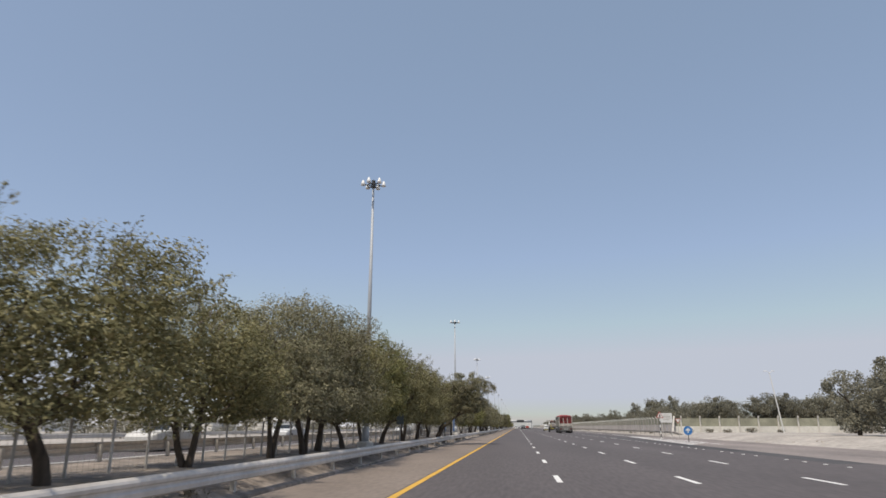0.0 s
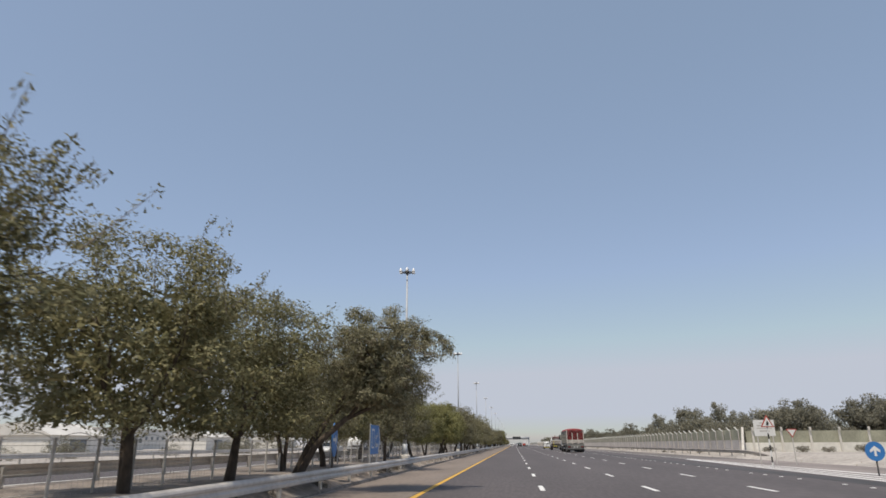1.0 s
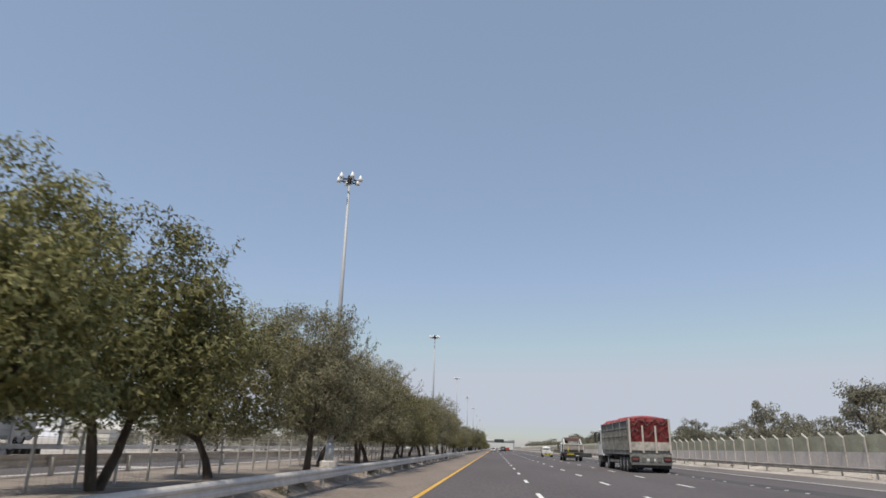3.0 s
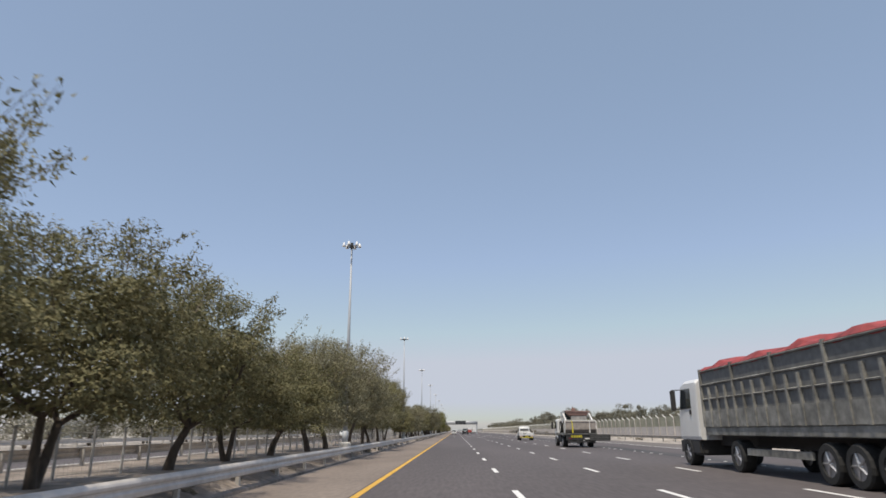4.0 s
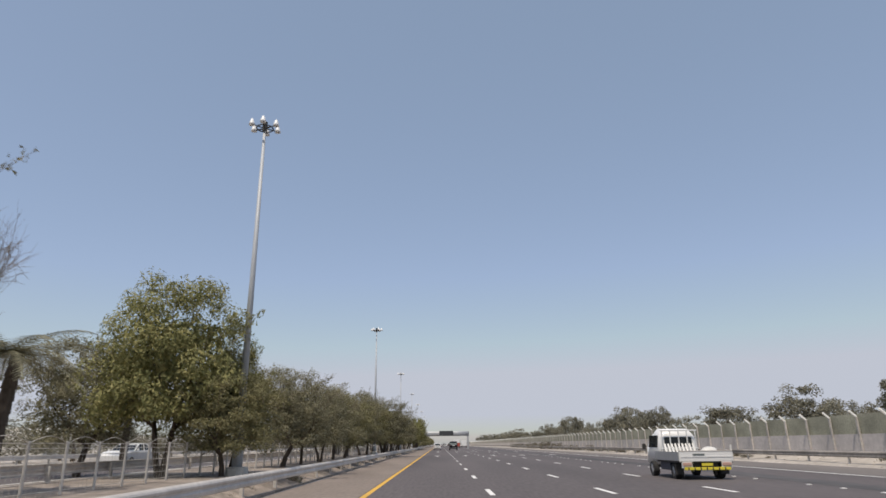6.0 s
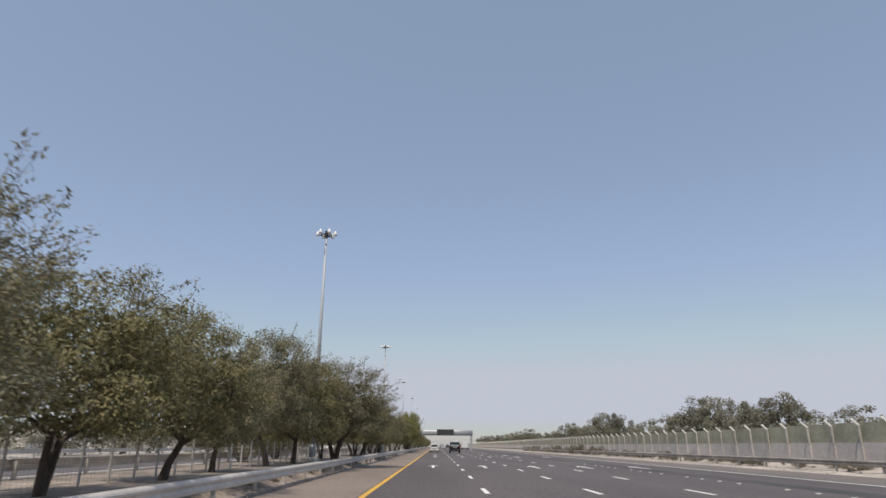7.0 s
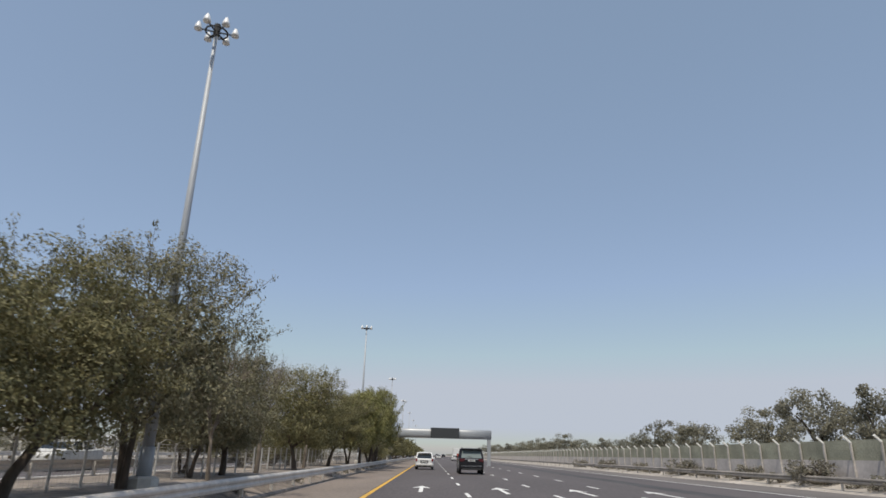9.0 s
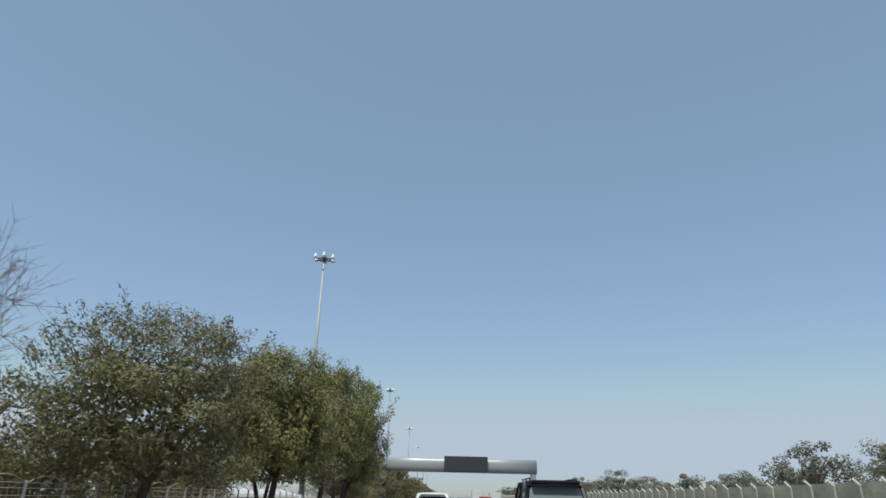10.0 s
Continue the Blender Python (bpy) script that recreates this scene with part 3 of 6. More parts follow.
plant(ACACIA, 284.5, -8.5, 6.0, 65, 1.0)
plant(LOW_TREE, 287, -12.2, 4.0, 20, 0.9)
plant(FINE_GHAF, 291.5, -7.2, 6.9, 155, 1.22)
plant(LEANING_ACACIA, 297.5, -9.2, 4.7, 200, 1.05)
plant(LOW_TREE, 296, -12.4, 3.8, 110, 0.9)
plant(BARE_TREE, 301.3, -8.8, 4.8, 245, 1.0)
plant(ACACIA, 308.6, -8.3, 5.7, 335, 0.95)
plant(LEANING_ACACIA, 312, -8.4, 6.1, 75, 1.02)
plant(ACACIA, 316.5, -8.3, 5.6, 165, 1.0)
plant(GHAF, 320.5, -8.4, 5.7, 10, 0.95)
plant(LEANING_ACACIA, 328.5, -8.6, 4.6, 85, 1.0)
plant(ACACIA, 332.5, -8.4, 5.2, 175, 1.0)
plant(GHAF, 337.0, -8.2, 6.8, 255, 0.98)
plant(BARE_TREE, 351.3, -8.5, 6.8, 20, 1.1)
plant(SPARSE_GHAF, 347.8, -9.0, 5.2, 60, 1.0)
plant(LEANING_ACACIA, 348.5, -11.0, 4.2, 285, 0.9)
plant(BARE_TREE, 342.8, -7.9, 5.9, 130, 0.8)
plant(GHAF, 344.5, -9.2, 5.2, 95, 0.9)
plant(ACACIA, 358.6, -8.2, 6.1, 265, 0.98)
plant(LOW_TREE, 361.5, -12.2, 4.2, 60, 0.9)
plant(BARE_TREE, 363.5, -8.6, 6.4, 355, 1.1)
plant(LOW_TREE, 368.0, -11.8, 4.6, 150, 0.95)
plant(ACACIA, 371.5, -8.2, 6.0, 95, 1.05)
plant(LOW_TREE, 372, -11.4, 3.3, 40, 0.7)
plant(LOW_TREE, 379, -11.6, 3.3, 150, 0.7)
plant(LOW_TREE, 376.5, -12.0, 4.9, 250, 0.95)
plant(ROUND_TREE, 378.5, -6.5, 6.6, 185, 0.9)
plant(GHAF, 383.5, -8.2, 6.4, 275, 1.0)
plant(LOW_TREE, 385, -12.0, 4.4, 310, 0.9)
plant(ROUND_TREE, 387.5, -6.5, 7.8, 40, 0.85)
plant(TWIN_STEM_TREE, 394.2, -6.5, 8.4, 5, 0.9)
plant(ROUND_TREE, 399.5, -7.2, 7.0, 115, 0.9)
plant(ACACIA, 404.5, -8.3, 4.8, 285, 1.0)
plant(LOW_TREE, 410, -8.0, 4.2, 25, 0.9)
plant(GHAF, 416, -8.3, 4.4, 200, 1)
for i, y in enumerate(range(421, 800, 8)):
    s = 0.75 + 0.15 * math.sin(i * 2.1)
    copy_thing(kinds[DISTANT_TREE], pose(-8.5, y, MEDIAN, 0, 0, i * 67) @ Matrix.Diagonal((s * 1.45, s * 1.45, s, 1)))
copy_thing(kinds[PALM], pose(-11.3, 226.2, MEDIAN, 0, 0, 0) @ Matrix.Diagonal((0.92, 0.92, 0.84, 1)))
copy_thing(kinds[PALM], pose(-17.5, 246.0, MEDIAN, 0, 0, 90))
for x, y, turn, big in ((-27.5, 209.0, 40, 0.62), (-28.5, 216.0, 130, 0.56), (-27.8, 243.4, 200, 0.66), (-28.2, 247.8, 290, 0.60)):
    copy_thing(kinds[PALM], pose(x, y, MEDIAN, 0, 0, turn) @ Matrix.Diagonal((big, big, big, 1)))
for k in kinds:
    for o in (*k.children_recursive, k):
        bpy.data.objects.remove(o)

far_kinds = [far_canopy("dusty green tree behind the fence, greyed for haze", 6.0, 6.0, 7200, 0.215) for _ in range(6)] + [far_canopy("low dusty green tree behind the fence, greyed for haze", 6.0, 7.5, 2200, 0.27) for _ in range(3)]
TREES_NEAR = ((57.5, 9.4, 9), (63, 9.0, 10), (70, 8.3, 10), (77, 7.6, 8), (118, 6.4, 7), (124, 6.2, 8), (130, 6.0, 8), (138, 5.8, 7), (146, 8.0, 6), (152, 5.8, 6), (159, 6.9, 5), (166, 8.8, 7), (174, 5.6, 7), (181, 5.8, 6), (188, 8.0, 8), (197, 5.6, 6))  # along the road, height, length
TREES_MIDWAY = ((205, 5.2, 5), (233, 4.6, 6), (241, 4.9, 5), (246, 5.2, 5), (258, 5.7, 4), (264, 4.6, 5), (271, 6.4, 7), (287, 5.8, 8), (300, 5.0, 7), (310, 6.6, 7), (316, 6.2, 6), (324, 7.3, 8), (331, 7.7, 7), (337, 6.2, 6), (350, 6.0, 8), (358, 5.0, 5))  # along the road, height, length
TREES_FAR_OFF = ((368, 7.5, 7), (375.5, 8.0, 8), (385, 6.8, 7), (402, 6.6, 7), (415, 7.6, 9), (430, 5.0, 8), (448, 5.4, 9), (465, 5.6, 10), (486, 7.4, 11), (510, 6.4, 11), (531, 8.0, 12), (555, 7, 14), (600, 7, 16), (650, 7.5, 16), (720, 8, 18))  # along the road, height, length
for i, (y, hgt, long_) in enumerate(TREES_NEAR + TREES_MIDWAY + TREES_FAR_OFF):
    copy_thing(far_kinds[i * 5 % 6], pose((33.5 if y > 112 else 37) + rng.random(), y, 0.35, 0, 0, 0) @ Matrix.Diagonal((0.5 + long_ / 12, long_ / 6.0, hgt / 6.0, 1)))
for i, (y, hgt) in enumerate(((202.5, 6.0), (206.5, 6.3), (211.0, 5.4))):
    copy_thing(far_kinds[i * 2], pose(29.8, y, 0.35, 0, 0, 40 * i) @ Matrix.Diagonal((0.85, 0.9, hgt / 6.0, 1)))
for i in range(76):
    y = 116 + i * 7.0 + rng.uniform(-2, 2)
    s = rng.uniform(0.50, 0.68)
    copy_thing(far_kinds[6 + i % 3], pose(35 + 5 * rng.random(), y, 0.3, 0, 0, i * 53) @ Matrix.Diagonal((s * 1.5, s * rng.uniform(1.2, 2.0), s, 1)))
for i in range(17):
    s = rng.uniform(0.95, 1.28)
    copy_thing(far_kinds[i % 6], pose(36.0 + 2.6 * i, 118.5 + 8 * rng.random(), 0.35, 0, 0, i * 47) @ Matrix.Diagonal((1.15, 1.15, s, 1)))
for i in range(26):
    s = rng.uniform(0.24, 0.46)
    copy_thing(far_kinds[6 + i % 3], pose(-36.0 - 9 * rng.random(), 22 + i * 6.2 + rng.uniform(-2, 2), MEDIAN - 0.5, 0, 0, i * 71) @ Matrix.Diagonal((s * 1.3, s * rng.uniform(1.0, 1.8), s, 1)))
for i in range(28):
    s = rng.uniform(0.40, 0.6)
    copy_thing(far_kinds[6 + i % 3], pose(-33.0 - 1.5 * rng.random(), 172 + i * 9.0 + rng.uniform(-2, 2), MEDIAN, 0, 0, i * 43) @ Matrix.Diagonal((s * 1.3, s * 1.9, s, 1)))
for i in range(34):
    s = rng.uniform(0.45, 0.7)
    copy_thing(far_kinds[6 + i % 3], pose(-34.5 - 3 * rng.random(), 168 + i * 9.0 + rng.uniform(-3, 3), MEDIAN, 0, 0, i * 61) @ Matrix.Diagonal((s * 1.4, s * 1.8, s, 1)))
for k in far_kinds:
    for o in (*k.children_recursive, k):
        bpy.data.objects.remove(o)

# ---- light masts ----


def make_mast():
    t = thing("light_mast", (0, 0, 0), "tall tapered grey steel mast with a ring of six floodlights", "light mast", "light masts along the median")
    part("plinth", loft([[(math.cos(a) * r, math.sin(a) * r, z) for a in [i * math.pi / 4 + 0.39 for i in range(8)]] for r, z in ((0.42, -0.4), (0.42, 0.28), (0.34, 0.34))]), CONCRETE, t)
    bm = bmesh.new()
    tube(bm, (0, 0, 0.3), (0, 0, 1.1), 0.20, 0.19, 12)
    tube(bm, (0, 0, 1.1), (0, 0, 14.75), 0.155, 0.06, 12)
    part("pole", bm, MASTGREY, t, smooth=True)
    bm = bmesh.new()
    for k in range(6):
        a = k * math.pi / 3 + 0.3
        tube(bm, (0, 0, 14.6), (0.55 * math.cos(a), 0.55 * math.sin(a), 14.62), 0.03, 0.03, 6)
    n = 18
    for k in range(n):
        a, b = 2 * math.pi * k / n, 2 * math.pi * (k + 1) / n
        tube(bm, (0.36 * math.cos(a), 0.36 * math.sin(a), 14.6), (0.36 * math.cos(b), 0.36 * math.sin(b), 14.6), 0.03, 0.03, 6)
    tube(bm, (0, 0, 14.45), (0, 0, 14.9), 0.11, 0.11, 10)
    part("ring", bm, DARK, t, "dark steel head ring")
    first = None
    for k in range(6):
        a = k * math.pi / 3 + 0.3
        if first is None:
            rings = [[(math.cos(i * math.pi / 6) * r, math.sin(i * math.pi / 6) * r, z) for i in range(12)] for r, z in ((0.13, -0.14), (0.12, -0.05), (0.08, 0.07), (0.045, 0.16), (0.01, 0.19))]
            first = part("floodlight", loft(rings), GLOBE, t, "white bell-shaped floodlight housing", True)
            first.matrix_basis = pose(0.60 * math.cos(a), 0.60 * math.sin(a), 14.72)
        else:
            shared("floodlight", first, t, (0.60 * math.cos(a), 0.60 * math.sin(a), 14.72))
    return t


mast = make_mast()
for k, (y, x) in enumerate(((34.8, -7.65), (85.0, -7.77), *((y, -7.87) for y in (134.5, 184.6, 235.0, 286.8, 337.5, 390.0, 440.5, 491, 541, 592, 642)))):
    copy_thing(mast, pose(x, y, 0.40, 0, 0, 20 * k))
for o in (*mast.children_recursive, mast):
    bpy.data.objects.remove(o)

# ---- crash barrier in the median ----
W_BEAM = [(-0.01, -0.17), (0.05, -0.14), (0.055, -0.06), (0.018, -0.02), (0.018, 0.02), (0.055, 0.05), (0.06, 0.10), (0.035, 0.14), (-0.02, 0.175), (-0.05, 0.178)]
W_BEAM = W_BEAM + [(x - 0.006, z) for x, z in reversed(W_BEAM)]


def crash_barrier(x, z, y0, y1, face, spacing, label, post_limit=600.0, steel=GALV):
    """face +1: the corrugated beam faces +x."""
    t = thing("crash_barrier", (x, y0, z), label, "crash barrier", "crash barriers")
    prof = [(face * a + face * 0.09, b + 0.51) for a, b in W_BEAM]
    part("beam", extrude_y(prof, 0, y1 - y0, int((y1 - y0) / 4)), steel, t)
    first = None
    n = int(min(y1 - y0, post_limit) / spacing)
    for i in range(n):
        if first is None:
            bm = slab(-0.05, 0.05, -0.055, 0.055, -0.4, 0.62)
            box(bm, 0.05 if face > 0 else -0.09, 0.09 if face > 0 else -0.05, -0.08, 0.08, 0.38, 0.64)
            first = part("post", bm, GALV_DULL, t)
            first.matrix_basis = pose(0, 2.0, 0)
        else:
            shared("post", first, t, (0, 2.0 + i * spacing, 0))
    return t


crash_barrier(-5.95, 0.0, -40, 1500, 1, 3.82, "long galvanised steel crash barrier on short posts along the median")
crash_barrier(23.9, 0.12, 108, 1500, -1, 4.2, "long dull brownish steel crash barrier along the outer verge", steel=GALV_DIRTY)

# ---- median mesh fence ----
fence = thing("mesh_fence", (-9.25, -20, MEDIAN - 0.1), "grey steel post and wire mesh fence along the median", "fence")
first = None
FS = 1.5
for i in range(300):
    if first is None:
        bm = bmesh.new()
        tube(bm, (0, 0, -0.2), (0, 0, 1.36), 0.036, 0.036, 7)
        first = part("post", bm, GALV_DULL, fence)
    else:
        shared("post", first, fence, (0, i * FS, 0))
wv, wf = [], []


def wire(a, b, r=0.007):
    """A thin three-sided wire added to the shared lists."""
    k = len(wv)
    for p in (a, b):
        for q in range(3):
            wv.append((p[0] + r * math.cos(q * 2.094), p[1], p[2] + r * math.sin(q * 2.094)))
    for q in range(3):
        wf.append((k + q, k + (q + 1) % 3, k + 3 + (q + 1) % 3, k + 3 + q))


for i in range(300):
    y0 = i * FS
    for z in (0.05, 0.25, 0.45, 0.65, 0.85, 1.05, 1.20, 1.31):
        wire((0, y0, z), (0, y0 + FS, z))
    for j in range(6):
        a, b = j / 6, (j + 1) / 6
        wire((0, y0 + FS * a, 1.31 + 0.17 * math.sin(math.pi * a)), (0, y0 + FS * b, 1.31 + 0.16 * math.sin(math.pi * b)), 0.009)
    for j in range(1, 8):
        wire((0.0, y0 + FS * j / 8 - 0.003, 0.05), (0.0, y0 + FS * j / 8 + 0.003, 1.31), 0.004)
o = mesh_object("wire_mesh", wv, wf, GALV_DULL)
o.parent = fence
o["kind"] = "stuff"

# ---- boundary fence on the outer side ----
FX = 26.0
wall = tagged(part("wall_boundary", slab(FX - 0.10, FX + 0.10, 112, 1500, -0.2, 1.78), WALLGREY), "dusty grey block boundary wall below green netting", "wall", kind="structure")
outer = thing("boundary_fence", (FX, 112, 0.0), "pale concrete posts with cranked arms and dusty green netting", "fence")
part("netting", extrude_y([(0.02, 1.78), (-0.02, 1.78), (-0.03, 2.4), (-0.02, 2.98), (0.02, 2.98)], 0, 1360, 340, lambda y: 0.03 * math.sin(y * 1.1)), NETGREEN, outer, "dusty green shade netting")
first = None
for i in range(232):
    if first is None:
        bm = slab(-0.20, -0.10, -0.065, 0.065, -0.3, 2.82)
        bm2 = loft([[(-0.20, -0.065, 2.80), (-0.20, 0.065, 2.80), (-0.10, 0.065, 2.84), (-0.10, -0.065, 2.84)],
                    [(-0.56, -0.055, 3.14), (-0.56, 0.055, 3.14), (-0.49, 0.055, 3.23), (-0.49, -0.055, 3.23)]])
        me = bpy.data.meshes.new("arm")
        bm2.to_mesh(me)
        bm.from_mesh(me)
        bm2.free()
        n0 = len(bm.faces) - 6
        bm.faces.ensure_lookup_table()
        for f in bm.faces:
            f.material_index = 1 if f.index >= n0 or f.calc_center_median().z > 2.86 else 0
        first = part("post", bm, POST_CONCRETE, outer)
        # white arm concrete, with sunlight put into its colour above the greyer shaft
        first.data.materials.append(material("pale_sunlit_arm_concrete", (0.84, 0.83, 0.79), 0.85, grain=0.08, scale=5))
        first.matrix_basis = pose(0, 1.0, 0)
    else:
        shared("post", first, outer, (0, 1.0 + i * 2.8, 0))

# ---- gantry ----
g = thing("sign_gantry", (0, 423.7, 0), "grey box-beam motorway gantry with a dark display panel", "gantry")
section = [(0.50 * math.copysign(abs(math.cos(a)) ** 0.75, math.cos(a)), 4.73 + 0.71 * math.copysign(abs(math.sin(a)) ** 0.75, math.sin(a))) for a in [i * math.pi / 14 for i in range(28)]]
part("beam", loft([[(x, y, z) for y, z in section] for x in (-6.9, -2.8, 1.3, 5.4, 9.5)]), GANTRY_GREY, g, "rounded grey box beam", True)
part("leg", slab(8.85, 9.4, -0.3, 0.3, -0.2, 4.1, 0.03), GANTRY_GREY, g)
part("leg", slab(-6.9, -6.35, -0.3, 0.3, -0.2, 4.1, 0.03), GANTRY_GREY, g)
part("display_panel", slab(-0.25, 4.3, -0.85, -0.46, 4.08, 5.62, 0.03), PANEL_DARK, g, "dark electronic display panel")

# ---- road markings ----
PERIOD, PHASE, DASH = 9.546, 2.139, 2.5
first = None
for x, w in ((1.375, 0.16), (5.033, 0.16), (8.692, 0.16)):
    for n in range(-1, 62):
        y = PHASE + n * PERIOD
        if first is None:
            first = part("lane_dash", slab(-0.08, 0.08, -DASH / 2, DASH / 2, -0.02, 0.006), WHITE_LINE, road)
            first.matrix_basis = pose(x, y, 0)
        else:
            shared("lane_dash", first, road, (x, y, 0))
bm = bmesh.new()
for x in (1.375, 5.033, 8.692):
    for n in range(62, 190):
        y = PHASE + n * PERIOD
        box(bm, x - 0.08, x + 0.08, y - DASH / 2, y + DASH / 2, -0.02, 0.006)
part("far_lane_dashes", bm, WHITE_LINE, road)["kind"] = "stuff"
# raised studs along the outermost lane line
first = None
for n in range(150):
    y = 20 + n * 1.9
    if n % 5 == 3:
        continue
    if first is None:
        first = part("road_stud", slab(-0.07, 0.07, -0.07, 0.07, -0.01, 0.022, 0.006), WHITE_LINE, road)
        first.matrix_basis = pose(12.45, y, 0)
    else:
        shared("road_stud", first, road, (12.45, y, 0))
# straight-ahead lane arrows
first = None
for x, ys_ in ((-0.52, (294.6, 334.6, 349.8)), (3.15, (294.6, 334.6, 349.8)), (6.8, (294.6, 334.6, 349.8)), (10.5, (294.6, 334.6, 349.8)), (14.4, (294.6, 334.6))):
    for y in ys_:
        if first is None:
            bm = bmesh.new()
            vs = [bm.verts.new(p) for p in ((-0.09, -2.6, 0), (0.09, -2.6, 0), (0.09, 1.0, 0), (0.42, 0.7, 0), (0.0, 2.6, 0), (-0.42, 0.7, 0), (-0.09, 1.0, 0))]
            f = bm.faces.new(vs)
            r = bmesh.ops.extrude_face_region(bm, geom=[f])
            for v in r["geom"]:
                if isinstance(v, bmesh.types.BMVert):
                    v.co.z += 0.007
            first = part("lane_arrow", bm, WHITE_LINE, road)
            first.matrix_basis = pose(x, y, 0)
        else:
            shared("lane_arrow", first, road, (x, y, 0))
# pale apron of the slip road, with long painted gore lines that run together


def flat_polygon(pts, z, thick):
    return loft([[(x, y, z - thick) for x, y in pts], [(x, y, z) for x, y in pts]])


APRON = material("dusty_pinkish_asphalt", (0.225, 0.195, 0.182), 0.9, grain=0.18, scale=5, blotch=0.25, blotch_scale=0.3, stretch=(1, 0.3, 1))
part("slip_road_apron", flat_polygon([(14.5, 10), (22.6, 10), (22.6, 96), (17.3, 106), (15.6, 84), (14.7, 62)], 0.0045, 0.05), APRON, road, "pale dusty apron of the slip road")
for x0, y0, x1 in ((14.75, 58, 16.75), (15.6, 60, 16.9), (16.6, 62, 17.05), (18.0, 66, 17.25)):
    part("gore_line", flat_polygon([(x0 - 0.14, y0), (x0 + 0.14, y0), (x1 + 0.07, 101), (x1 - 0.07, 101)], 0.0105, 0.03), WHITE_LINE, road)
# dark repaired strip of asphalt
part("tar_strip", extrude_y([(12.7, -0.02), (12.7, 0.0035), (14.1, 0.0035), (14.1, -0.02)], 30, 460, 60, lambda y: 0.5 * math.sin(y * 0.03) + 0.15 * math.sin(y * 0.21)), material("tar_patch", (0.062, 0.058, 0.058), 0.8, grain=0.25, scale=3, blotch=0.3, blotch_scale=0.4, stretch=(1, 0.15, 1)), road, "darker worn strip of tarred asphalt")


# ---- vehicles ----
def wheel(parent, x, y, r, w, rim_mat=None, rim_label=""):
    bm = bmesh.new()
    k = 20
    prof = [(-w / 2, r * 0.62), (-w / 2, r * 0.92), (-w * 0.38, r), (w * 0.38, r), (w / 2, r * 0.92), (w / 2, r * 0.62)]
    rings = [[bm.verts.new((px, math.cos(2 * math.pi * i / k) * pr, math.sin(2 * math.pi * i / k) * pr)) for i in range(k)] for px, pr in prof]
    for a, b in zip(rings, rings[1:] + rings[:1]):
        for i in range(k):
            bm.faces.new((a[i], a[(i + 1) % k], b[(i + 1) % k], b[i]))
    t = part("wheel", bm, TYRE, parent, smooth=False)
    t.matrix_basis = pose(x, y, r)
    bm = bmesh.new()
    tube(bm, (-w * 0.40, 0, 0), (w * 0.40, 0, 0), r * 0.64, r * 0.64, 16)
    for s in (-1, 1):
        tube(bm, (s * w * 0.40, 0, 0), (s * w * 0.47, 0, 0), r * 0.22, r * 0.16, 8)
        for j in range(5):
            a = j * 1.2566
            tube(bm, (s * w * 0.42, 0, 0), (s * w * 0.42, math.cos(a) * r * 0.6, math.sin(a) * r * 0.6), r * 0.07, r * 0.05, 5)
    part("rim", bm, rim_mat or RIM, t, rim_label)
    return t


def ring(y, half, z0, z1, tuck=0.06, belly=0.08):
    """A car-body section: sill, bulging flank, shoulder."""
    zm = z0 + (z1 - z0) * 0.55
    right = [(half - belly, z0), (half - 0.02, z0 + 0.10), (half, zm), (half - tuck * 0.4, z1 - 0.05), (half - tuck, z1)]
    return [(x, y, z) for x, z in right] + [(-x, y, z) for x, z in reversed(right)]


